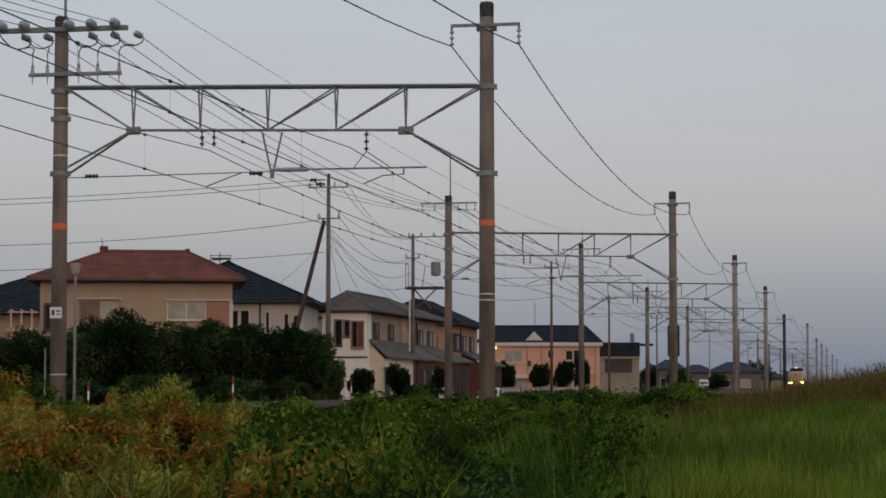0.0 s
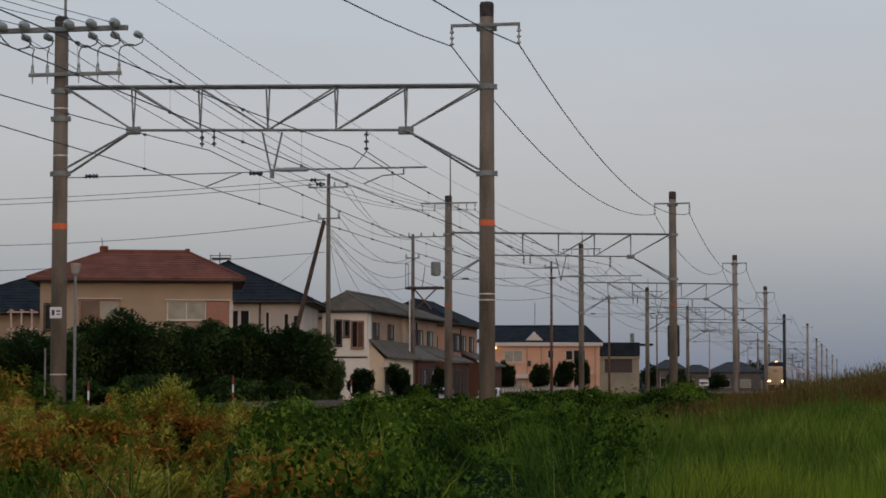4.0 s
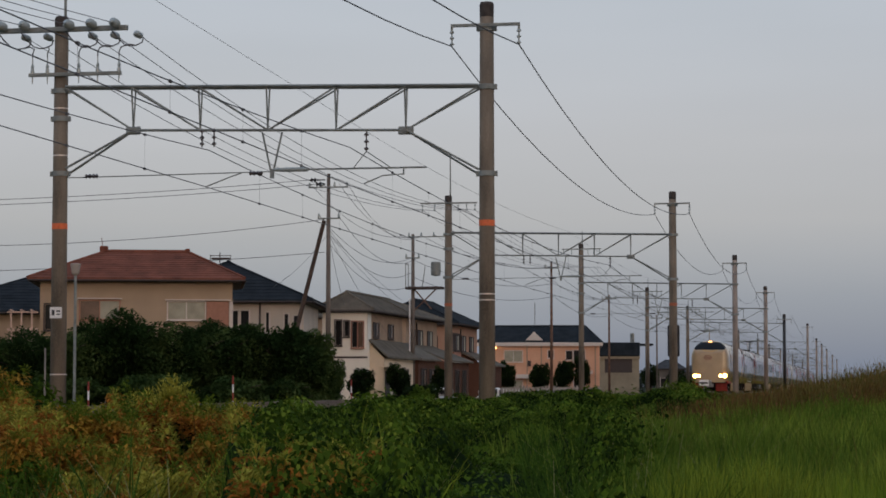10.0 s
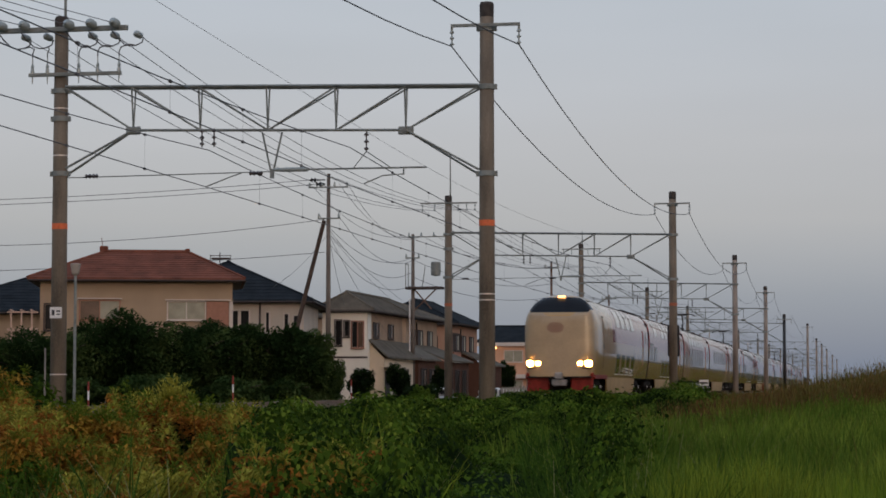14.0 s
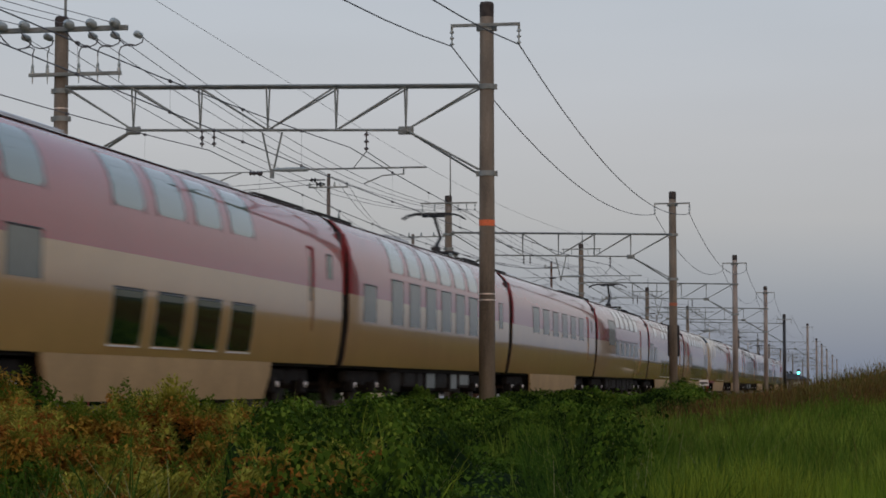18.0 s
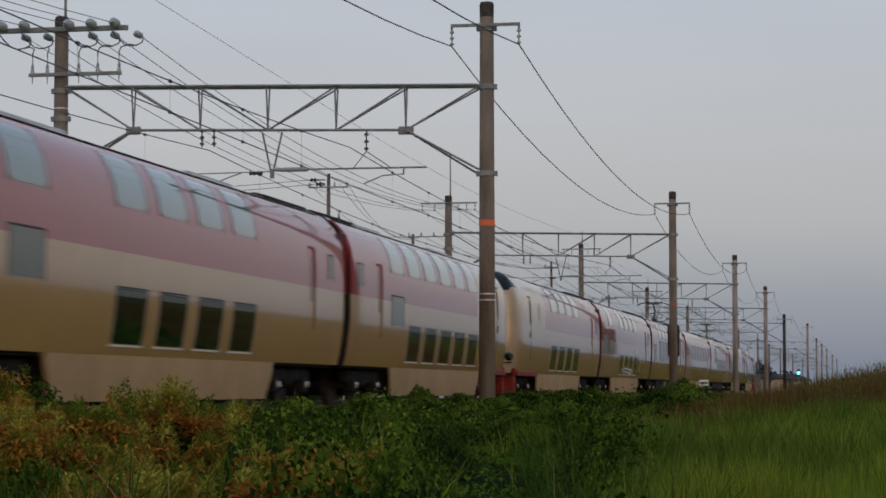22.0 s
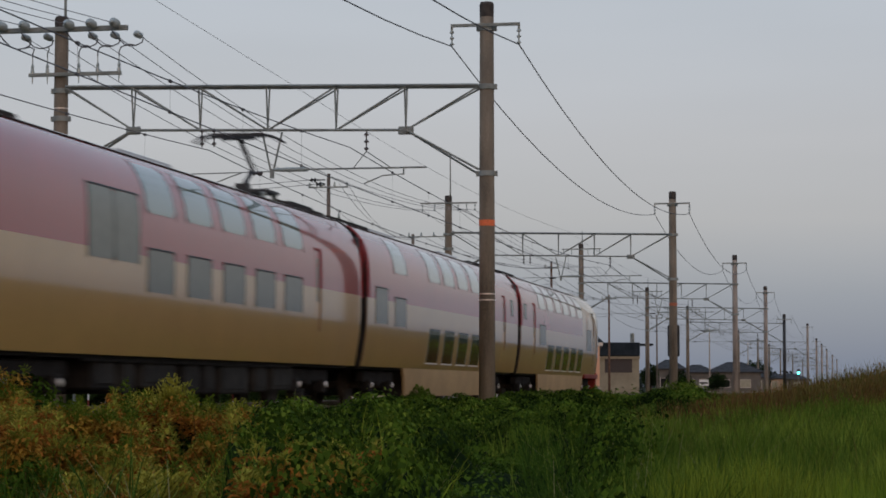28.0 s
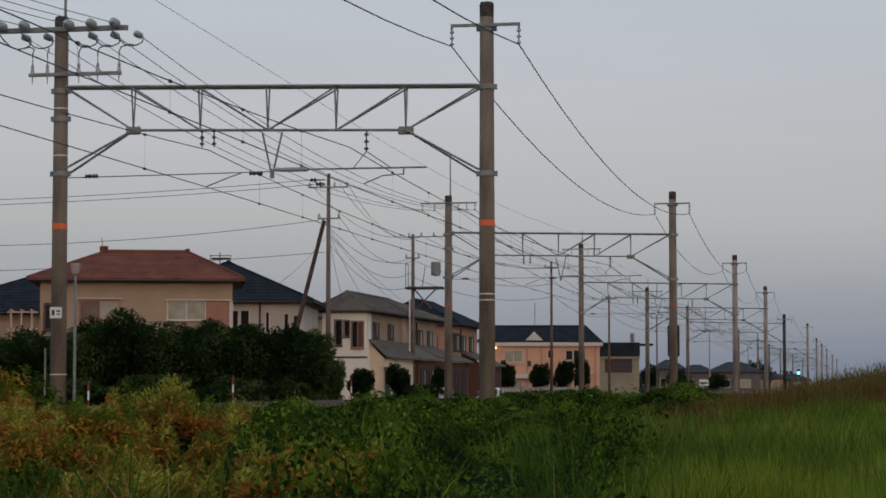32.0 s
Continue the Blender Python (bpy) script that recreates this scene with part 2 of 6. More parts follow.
# ballast bed, sleepers and rails
BALLAST = mat("ballast", (0.062, 0.036, 0.022), 1.0, vary=0.4, scale=1.5, fine=25, bump=1.0, spec=0.03)
SLEEPER = mat("sleeper_concrete", (0.10, 0.075, 0.055), 1.0, vary=0.3, scale=3, spec=0.05)
bm = bmesh.new()
prof = [(-18.9, -0.42), (-17.9, -0.24), (-9.6, -0.24), (-8.9, -0.42)]
rings = [[bm.verts.new((x, y, z)) for x, z in prof] for y in (-150, 0, 60, 150, 300, 800)]
for a, b in zip(rings, rings[1:]):
    for k in range(3):
        bm.faces.new((a[k], a[k + 1], b[k + 1], b[k]))
tagged(part("ballast_bed", bm, BALLAST), "brown crushed-stone ballast under the double track", "ballast", kind="structure")
RAIL = mat("rail_steel", (0.17, 0.11, 0.08), 0.45, 0.6, vary=0.2, stretch=(1, 0.1, 1))
for xc in (X_NEAR, X_FAR):
    for side in (-0.57, 0.57):
        bm = bmesh.new()
        add_box(bm, xc + side - 0.07, xc + side + 0.07, -150, 800, -0.16, -0.14)
        add_box(bm, xc + side - 0.012, xc + side + 0.012, -150, 800, -0.14, -0.04)
        add_box(bm, xc + side - 0.033, xc + side + 0.033, -150, 800, -0.04, 0.0)
        tagged(part("rail", bm, RAIL), "rusty-sided steel rail with a worn bright top", "rail", "rails of the double track")
    sb = bmesh.new()
    for i in range(400):
        y = -20 + i * 0.6
        add_box(sb, xc - 1.0, xc + 1.0, y, y + 0.2, -0.26, -0.162)
    tagged(part("sleepers", sb, SLEEPER), "weathered concrete sleepers bedded in ballast", "sleepers", kind="stuff")


# ---- catenary poles and portal beams ----
def insulator(z_top, length, discs, r=0.09):
    """Hanging string of discs, from z_top downwards."""
    pr = [(0.012, z_top)]
    for i in range(discs):
        z = z_top - length * (i + 0.5) / discs
        pr += [(0.015, z + 0.05), (r, z + 0.01), (r, z - 0.015), (0.02, z - 0.03)]
    pr.append((0.012, z_top - length))
    return lathe(pr, 10)


def pole(m, top, r0=0.20, r1=0.165, label="", mat_=None, base=-1.3, name="catenary_pole", cat="pole", group="catenary poles", cap=0.35, bands=(), straps=(), clamps=()):
    t = thing(name, m, label, cat, group)
    part("shaft", lathe([(r0, base), (r0 + (r1 - r0) * 0.5, (base + top) / 2), (r1, top - cap)], 16), mat_ or CONCRETE, t, smooth=True)
    part("cap", lathe([(r1 * 1.02, top - cap), (r1 * 1.04, top - 0.06), (r1 * 0.9, top), (0.02, top + 0.01)], 16), POLE_CAP, t, "dark weathered pole top")
    for z in bands:
        rr = r0 + (r1 - r0) * (z - base) / (top - base)
        part("band", lathe([(rr + 0.006, z - 0.07), (rr + 0.008, z), (rr + 0.006, z + 0.07)], 16), BAND if straps else BAND_FADED, t, "orange marking band")
    for z in straps:
        rr = r0 + (r1 - r0) * (z - base) / (top - base)
        part("strap", lathe([(rr + 0.008, z - 0.016), (rr + 0.010, z + 0.016)], 16), STRAP, t, "bright tin strap")
    for z in clamps:
        rr = r0 + (r1 - r0) * (z - base) / (top - base)
        part("clamp", merge(lathe([(rr + 0.02, z - 0.06), (rr + 0.02, z + 0.06)], 16), box(rr, rr + 0.07, -0.05, 0.05, z - 0.06, z + 0.06), box(-rr - 0.07, -rr, -0.05, 0.05, z - 0.06, z + 0.06)), STEEL, t, "galvanised steel clamp")
    return t


def earth_arm(t, z, half=0.82):
    """Short crossarm with two hanging insulators, on the right-hand pole."""
    part("crossarm", merge(box(-half, half, -0.24, -0.17, z - 0.03, z + 0.04), box(-half, -half + 0.05, -0.23, -0.18, z - 0.12, z), box(half - 0.05, half, -0.23, -0.18, z - 0.12, z)), STEEL, t)
    for s in (-half + 0.025, half - 0.025):
        ins = part("insulator", insulator(z - 0.08, 0.42, 3, 0.055), INSUL, t, "grey disc insulator")
        ins.location = (s, -0.2, 0)


def beam(y, zr=7.45, zl=7.66, depth=1.04):
    """Trussed portal beam with knee braces between the two poles of a portal."""
    t = thing("portal_beam", pose(0, y, 0), "galvanised steel lattice truss beam spanning both tracks", "beam", "portal beams")
    x0, x1 = XL + 0.17, XP - 0.17
    top = lambda x: zl + (zr - zl) * (x - x0) / (x1 - x0)
    xs = [x0 + (x1 - x0) * k for k in (0.0, 0.165, 0.33, 0.495, 0.66, 0.826, 1.0)]
    for dy in (-0.16, 0.16):
        part("top_chord", merge(tube([(x0, dy, top(x0)), (x1, dy, top(x1))], 0.038, 4), box(x0, x0 + 0.01, dy - 0.03, dy + 0.03, zl - 0.05, zl + 0.05)), STEEL, t)
        for k in range(1, 6):
            part("post", tube([(xs[k], dy, top(xs[k])), (xs[k] + 0.0, 0, top(xs[k]) - depth)], 0.022, 5), STEEL, t)
        for k in range(6):
            a, b = (xs[k], xs[k + 1]) if k < 3 else (xs[k + 1], xs[k])
            part("diagonal", tube([(a, dy, top(a) - 0.03), (b, 0, top(b) - depth)], 0.024, 5), STEEL, t)
    part("bottom_chord", tube([(xs[1], 0, top(xs[1]) - depth), (xs[5], 0, top(xs[5]) - depth)], 0.036, 6), STEEL, t)
    for xa, xb in ((xs[1], x0), (xs[5], x1)):
        for dy, dz in ((-0.1, 0.0), (0.1, -0.12)):
            part("knee_brace", tube([(xa, dy * 0.3, top(xa) - depth), (xb, dy, top(xb) - 1.98 + dz)], 0.030, 6), STEEL, t)
        part("gusset", merge(box(xa - 0.19, xa + 0.19, -0.03, 0.03, top(xa) - depth - 0.11, top(xa) - depth + 0.09, 0.03), tube([(xa, -0.07, top(xa) - depth), (xa, 0.07, top(xa) - depth)], 0.05, 8)), STEEL, t)
    return t


def cantilever(y, xa, xe, top, dirn):
    """Registration arm under the beam: V hanger, tube, steady arm, hanging messenger insulator."""
    t = thing("registration_arm", pose(0, y, 0), "steel registration arm with V hanger and steady arm", "contact wire support", "registration arms")
    z = 5.56
    part("hanger", merge(tube([(xa - 0.24 * dirn, 0, top), (xa, 0, z - 0.16)], 0.026, 5), tube([(xa + 0.24 * dirn, 0, top), (xa, 0, z - 0.16)], 0.026, 5)), STEEL, t)
    part("hanger_foot", box(xa - 0.045, xa + 0.045, -0.04, 0.04, z - 0.2, z + 0.03), STEEL, t)
    part("arm_insulator", lathe([(0.04, xa + 0.02), (0.055, xa + 0.35), (0.055, xa + 0.85), (0.03, xa + 0.9)] if dirn > 0 else [(0.03, xa - 0.9), (0.055, xa - 0.85), (0.055, xa - 0.35), (0.04, xa - 0.02)], 10, "x", (0, 0, z)), INSUL, t)
    part("arm_tube", tube([(xa + 0.85 * dirn, 0, z), (xe, 0, z)], 0.024, 6), STEEL, t)
    xs = xe - 0.55 * dirn
    part("steady_arm", merge(tube([(xs, 0, z + 0.02), (xs, 0, z - 0.17)], 0.02, 5), tube([(xs, 0, z - 0.15), (xs - 0.5 * dirn, 0, z - 0.18), (xs - 0.95 * dirn, 0, z - 0.36)], 0.016, 5)), STEEL, t)
    xi = xe - 1.45 * dirn
    ins = part("messenger_insulator", insulator(top - 0.02, 0.5, 3, 0.06), INSUL_DARK, t)
    ins.location = (xi, 0, 0)
    part("yoke", merge(tube([(xi, 0, top - 0.5), (xi - 0.32 * dirn, 0, z)], 0.012, 4), tube([(xi, 0, top - 0.5), (xi + 0.6 * dirn, 0, z)], 0.012, 4)), STEEL, t)
    return t


def pull_off(y):
    """Pull-off rod from the far pole to the hanger, with its steady arm and a pair of messenger insulators."""
    t = thing("pull_off_rod", pose(0, y, 0), "thin insulated pull-off rod from the far pole", "contact wire support", "registration arms")
    xa, xb, za, zb = XL + 0.18, X_NEAR - 2.12, 5.46, 5.52
    part("rod", tube([(xa, 0, za), (xb, 0, zb)], 0.014, 5), STEEL, t)
    for x in (xa + 0.62, xb - 0.38):
        part("rod_insulator", lathe([(0.015, x - 0.17), (0.06, x - 0.14), (0.03, x - 0.1), (0.06, x - 0.04), (0.03, x), (0.06, x + 0.06), (0.03, x + 0.1), (0.06, x + 0.14), (0.015, x + 0.17)], 10, "x", (0, 0, (za + zb) / 2)), INSUL_DARK, t)
    part("steady_arm", tube([(X_FAR + 1.0, 0, 5.5), (X_FAR + 0.75, 0, 5.42), (X_FAR + 0.1, 0, 5.18)], 0.016, 5), STEEL, t)
    for x in (X_FAR + 0.02, X_FAR + 0.32):
        ins = part("messenger_insulator", insulator(6.60, 0.46, 3, 0.06), INSUL_DARK, t)
        ins.location = (x, 0, 0)


FEEDER_IN = (-1.37, -0.80, 0.34, 0.91, 1.50)
FEEDER_OUT = (-1.2, -0.62, 0.5, 0.9, 1.3)


def feeder_head(t, top):
    """Two crossarms with strain and pin insulators on the left-hand pole of the near portal."""
    z = top - 0.34
    part("strain_crossarm", box(-1.75, 1.75, -0.26, -0.14, z - 0.06, z + 0.06, 0.01), STEEL, t)
    for x in FEEDER_IN:
        part("strain_insulator", lathe([(0.03, -0.65), (0.07, -0.6), (0.115, -0.54), (0.05, -0.49), (0.115, -0.42), (0.05, -0.37), (0.105, -0.31), (0.03, -0.25)], 12, "y", (x, 0, z + 0.08)), INSUL, t)
        part("strain_insulator", lathe([(0.03, -0.1), (0.085, -0.02), (0.04, 0.04), (0.085, 0.12), (0.04, 0.18), (0.08, 0.26), (0.03, 0.34)], 12, "y", (x + 0.41, 0, z - 0.13)), INSUL, t)
    z2 = top - 1.44
    part("pin_crossarm", box(-0.75, 1.60, -0.25, -0.17, z2 - 0.045, z2 + 0.045, 0.01), STEEL, t)
    for x in (-0.66, -0.28, 0.52, 1.0, 1.54):
        part("pin_insulator", lathe([(0.012, z2 - 0.22), (0.02, z2 - 0.05), (0.05, z2 + 0.02), (0.05, z2 + 0.1), (0.03, z2 + 0.16), (0.045, z2 + 0.2), (0.018, z2 + 0.27), (0.012, z2 + 0.42)], 8, "z", (x, -0.21, 0)), INSUL, t)
    for x0, x1 in zip(FEEDER_IN, (-0.66, -0.28, 0.52, 1.0, 1.54)):
        part("jumper", tube([(x0 - 0.05, -0.5, z - 0.1), (x0 + 0.06, -0.45, z - 0.27), (x0 + 0.2, -0.3, z - 0.42), (x0 + 0.32, -0.2, z - 0.455), (x0 + 0.44, -0.1, z - 0.42), (x0 + 0.53, 0.05, z - 0.33), (x0 + 0.55, 0.1, z - 0.2)], 0.017, 5), WIRE, t, "looping jumper wire")
        part("jumper", tube([(x0 + 0.44, -0.12, z - 0.43), ((x0 + 0.44 + x1) / 2 + 0.04, -0.16, z - 0.40), (x1 + 0.04, -0.2, z - 0.47), (x1, -0.21, z - 0.58), (x1, -0.21, z2 + 0.42)], 0.017, 5), WIRE, t, "looping jumper wire")


for i, y in enumerate(PORTALS):
    tr, tl = (9.42, 9.40)
    if i == 5:
        tr = 8.45
    if i == 6:
        tr = 10.3
    if i == 3:
        tl = 10.3
    near = i <= 4
    p = pole(pose(XP, y, 0), tr, label="tall round concrete catenary pole with orange band" if near else "distant concrete catenary pole", bands=(4.22,) if i < 3 else (),
             straps=(2.42, 2.56) if i == 1 else (), clamps=(7.42, 5.38, 8.8) if near else (), mat_=BLACK if i == 5 else CONCRETE if i < 3 else CONCRETE_HAZED)
    earth_arm(p, tr - 0.57)
    q = pole(pose(XL, y, 0), tl, label="tall round concrete catenary pole carrying feeder crossarms" if i == 1 else "round concrete catenary pole beside the far track",
             bands=(4.28,) if i < 3 else (), clamps=(7.58, 5.56, 6.9) if near else (), straps=(7.15, 6.0, 0.70) if i == 1 else ())
    if i != 1:
        part("crossarm", box(-1.3, 1.4, -0.24, -0.17, tl - 0.4, tl - 0.33), STEEL, q)
        for s in FEEDER_OUT:
            ins = part("insulator", insulator(tl - 0.4, 0.36, 2, 0.05), INSUL, q)
            ins.location = (s, -0.2, 0)
    part("lightning_rod", tube([(0.09, 0, tl - 0.3), (0.09, 0, tl + (2.4, 2.4, 1.95, 0.9, 0.8, 0.7)[min(i, 5)])], 0.04, 6, r2=0.026), STEEL, q, "thin steel rod on the pole top")
    beam(y)
    cantilever(y, X_NEAR - 2.1, X_NEAR + 1.65, 6.46, 1)
    pull_off(y)
    if i == 1:
        feeder_head(q, tl)
        part("number_plate", box(-0.14, 0.16, -0.235, -0.215, 2.05, 2.32), WHITE, q, "small white plate with dark marks")
        part("plate_mark", merge(box(-0.09, -0.02, -0.243, -0.237, 2.12, 2.25), box(0.03, 0.12, -0.243, -0.237, 2.20, 2.24), box(0.03, 0.12, -0.243, -0.237, 2.13, 2.16)), BLACK, q)


# ---- overhead wires ----
def span(a, b, sag, n=14):
    return [(a[0] + (b[0] - a[0]) * k / n, a[1] + (b[1] - a[1]) * k / n, a[2] + (b[2] - a[2]) * k / n - 4 * sag * (k / n) * (1 - k / n)) for k in range(n + 1)]


def line(pts_list, r, label, group="overhead wires", name="overhead_wire"):
    t = thing(name, pose(0, 0, 0), label, "wire", group)
    for pts in pts_list:
        part("span", tube(pts, r, 5, False), WIRE, t)
    return t


PY = PORTALS
for s in (-0.8, 0.8):
    line([span((XP + s, a - 0.2, 8.37), (XP + s, b - 0.2, 8.37), 1.2) for a, b in zip(PY, PY[1:])], 0.015, "sagging black feeder wire between catenary poles")
for xc, d in ((X_NEAR, 1), (X_FAR, -1)):
    mess = [span((xc + 0.2 * d * (-1) ** k, a, 6.06), (xc - 0.2 * d * (-1) ** k, b, 6.06), 0.45) for k, (a, b) in enumerate(zip(PY, PY[1:]))]
    line(mess, 0.012, "catenary messenger wire over the track")
    line([[(xc + 0.2 * d * (-1) ** k, a, 5.16), (xc - 0.2 * d * (-1) ** k, b, 5.16)] for k, (a, b) in enumerate(zip(PY, PY[1:]))], 0.012, "straight contact wire over the track")
    db = bmesh.new()
    for k, (a, b) in enumerate(zip(PY[:8], PY[1:8])):
        for j in range(1, 11):
            u = j / 11
            x = xc + 0.2 * d * (-1) ** k * (1 - 2 * u)
            add_tube(db, [(x, a + (b - a) * u, 6.06 - 1.8 * u * (1 - u)), (x, a + (b - a) * u, 5.16)], 0.0025, 4, False)
            for zc in (6.06 - 1.8 * u * (1 - u), 5.16):
                add_box(db, x - 0.022, x + 0.022, a + (b - a) * u - 0.05, a + (b - a) * u + 0.05, zc - 0.03, zc + 0.022)
    tagged(part("droppers", db, WIRE), "thin dropper wires between messenger and contact wire", "wire", kind="stuff")
line([span((-13.4, PY[0], 9.06), (-13.4, PY[1], 7.62), 0.08)] + [span((-13.4, a, 7.62), (-13.4, b, 7.62), 0.4) for a, b in zip(PY[1:], PY[2:])], 0.005, "thin wire laid over the portal beams")
# feeders on the far row of poles
for s, e in zip(FEEDER_IN, FEEDER_OUT):
    spans = [span((XL + s, PY[0], 9.06), (XL + s, PY[1] - 0.65, 9.12), 1.0), span((XL + s + 0.41, PY[1] + 0.35, 8.92), (XL + e, PY[2], 8.7), 0.95)]
    spans += [span((XL + e, a, 8.7), (XL + e, b, 8.7), 0.8) for a, b in zip(PY[2:8], PY[3:8])]
    line(spans, 0.010, "sagging feeder wire along the far poles")


# ---- the train: two seven-car sleeper units ----
PITCH = 21.3    # car to car
BODY, LEAD_BODY = 20.75, 21.1
SPEED = 21.27
PROFILE = [(1.33, 0.83), (1.365, 0.98), (1.41, 1.25), (1.447, 1.52), (1.466, 1.76), (1.4725, 2.0), (1.4725, 2.28), (1.4725, 2.52), (1.468, 2.75), (1.452, 3.0), (1.415, 3.22),
           (1.345, 3.42), (1.235, 3.60), (1.08, 3.755), (0.88, 3.875), (0.62, 3.965), (0.32, 4.02), (0.0, 4.035)]


def side_x(z):
    """Half width of the body at height z."""
    for (xa, za), (xb, zb) in zip(PROFILE, PROFILE[1:]):
        if za <= z <= zb:
            return xa + (xb - xa) * (z - za) / (zb - za)
    return PROFILE[0][0]


def loop_at(top=4.035, wide=1.0, cut=9.0, tuck=0.0):
    """Cross-section ring: roof crown at top, width factor, flat cut at a height (the nose)."""
    right = [(x * wide * (1 - tuck * max(0.0, z - 3.15)), min(cut, 3.0 + (z - 3.0) * (top - 3.0) / 1.035 if z > 3.0 else z)) for x, z in PROFILE]
    return right + [(-x, z) for x, z in right[-2::-1]]


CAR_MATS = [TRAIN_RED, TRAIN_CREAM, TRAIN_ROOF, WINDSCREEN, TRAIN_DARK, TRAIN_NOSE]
NOSE = [(-0.14, 4.1, 0.48, 3.18), (-0.125, 4.1, 0.65, 3.21), (-0.095, 4.1, 0.765, 3.24), (-0.04, 4.1, 0.85, 3.29), (0.04, 4.1, 0.90, 3.34), (0.16, 4.1, 0.932, 3.44), (0.36, 4.1, 0.957, 3.62), (0.60, 4.1, 0.976, 3.80), (0.82, 4.1, 0.988, 3.95),
        (1.15, 4.1, 0.995, 4.05), (1.8, 4.1, 1.0, 4.09), (2.6, 4.09, 1.0, 9), (4.0, 4.05, 1.0, 9), (5.9, 4.035, 1.0, 9)]


def set_back(y):
    """Eases the cab end back, up to 0.3 m at its tip."""
    return y + 0.3 * max(0.0, 1 - y / 4.0)


def car_shell(t, lead):
    """lead: 0 plain car, 1 cab at its front (low y), -1 cab at its rear."""
    bm = bmesh.new()
    if lead:
        stations = [(set_back(y), h, w, c) for y, h, w, c in NOSE] + [(y, 4.035, 1.0, 9) for y in (8.0, 12.0, 16.0, LEAD_BODY)]
    else:
        stations = [(y, 4.035, 1.0, 9) for y in (0.0, 5.0, 10.0, 15.0, BODY)]
    if lead < 0:
        stations = [(LEAD_BODY - y, h, w, c) for y, h, w, c in stations[::-1]]
    rings, ys = [], []
    for y, h, w, c in stations:
        near = y if lead > 0 else LEAD_BODY - y
        rings.append([bm.verts.new((x, y, z)) for x, z in loop_at(h, w, c, 0.26 * max(0.0, 1 - near / 4.0) if lead else 0.0)])
        ys.append(y)
    n = len(rings[0])
    for k, (a, b) in enumerate(zip(rings, rings[1:])):
        ym = (ys[k] + ys[k + 1]) / 2
        yn = ym if lead > 0 else LEAD_BODY - ym
        for i in range(n - 1):
            f = bm.faces.new((a[i], a[i + 1], b[i + 1], b[i]))
            f.smooth = True
            zm = sum(v.co.z for v in f.verts) / 4
            cab = lead and yn < (5.85 if lead > 0 else 5.3)
            z0 = PROFILE[i if i < len(PROFILE) - 1 else n - 2 - i][1]
            if lead and 0.33 < yn < 0.98 and z0 >= 3.4:
                f.material_index = 3
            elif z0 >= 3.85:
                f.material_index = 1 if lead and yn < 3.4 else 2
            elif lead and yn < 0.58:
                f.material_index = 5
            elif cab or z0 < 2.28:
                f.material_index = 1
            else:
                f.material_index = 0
        f = bm.faces.new((a[0], b[0], b[-1], a[-1]))
        f.material_index = 4
    for r, end in ((rings[0], 1), (rings[-1], -1)):
        f = bm.faces.new(r)
        f.material_index = 5 if lead == end else 4
        f.smooth = lead == end
    bmesh.ops.recalc_face_normals(bm, faces=bm.faces)
    for e in bm.edges:
        if len(e.link_faces) == 2 and e.calc_face_angle() > 0.6:
            e.smooth = False
    return part("body_shell", bm, CAR_MATS, t)


def side_panel(y0, y1, z0, z1, off, side=1, steps=1, round_=0.0):
    """A curved plate that follows the body side, with slightly rounded corners."""
    bm = bmesh.new()
    zs = sorted({z0, z1, *[z for _, z in PROFILE if z0 < z < z1], *([z0 + round_, z1 - round_] if round_ else [])})
    rows = []
    for z in zs:
        ins = round_ if round_ and (z == z0 or z == z1) else 0.0
        rows.append([bm.verts.new((side * (side_x(z) + off), y, z)) for y in (y0 + ins, y1 - ins)])
    for a, b in zip(rows, rows[1:]):
        f = bm.faces.new((a[0], a[1], b[1], b[0]))
        f.smooth = True
    ret = bmesh.ops.extrude_face_region(bm, geom=list(bm.faces))
    for v in ret["geom"]:
        if isinstance(v, bmesh.types.BMVert):
            v.co.x -= side * (off + 0.03)
    bmesh.ops.recalc_face_normals(bm, faces=bm.faces)
    for e in bm.edges:
        if len(e.link_faces) == 2 and e.calc_face_angle() > 0.5:
            e.smooth = False
    return bm


def window(t, y0, y1, z0, z1, material, label, frame_mat=None):
    """A window on each side: pane, rim, and what dresses it."""
    for side in (1, -1):
        w = part("window", side_panel(y0, y1, z0, z1, 0.006, side, round_=0.14 if material is GLASS_TOP else 0.06), material, t, label)
        if side < 0:
            continue
        for ya, yb in ((y0 - 0.025, y0 - 0.004), (y1 + 0.004, y1 + 0.025)):
            part("window_rim", side_panel(ya, yb, z0 - 0.03, z1 + 0.03, 0.008, side), frame_mat or STEEL, w)
        if material is GLASS_LOW:
            part("window_sill", side_panel(y0 - 0.02, y1 + 0.02, z0 - 0.04, z0 - 0.015, 0.016, side), WHITE, w, "bright sill")
            # pale strip paints the sky reflection along the top of the pane
            part("window_sky_strip", side_panel(y0 + 0.05, y1 - 0.05, z1 - 0.11, z1 - 0.02, 0.009, side), GLASS_MID, w, "pale strip painted as sky reflected at the top")
        if material is not GLASS_TOP:
            part("window_lintel", side_panel(y0 - 0.02, y1 + 0.02, z1 + 0.004, z1 + 0.03, 0.012, side), BLACK, w)


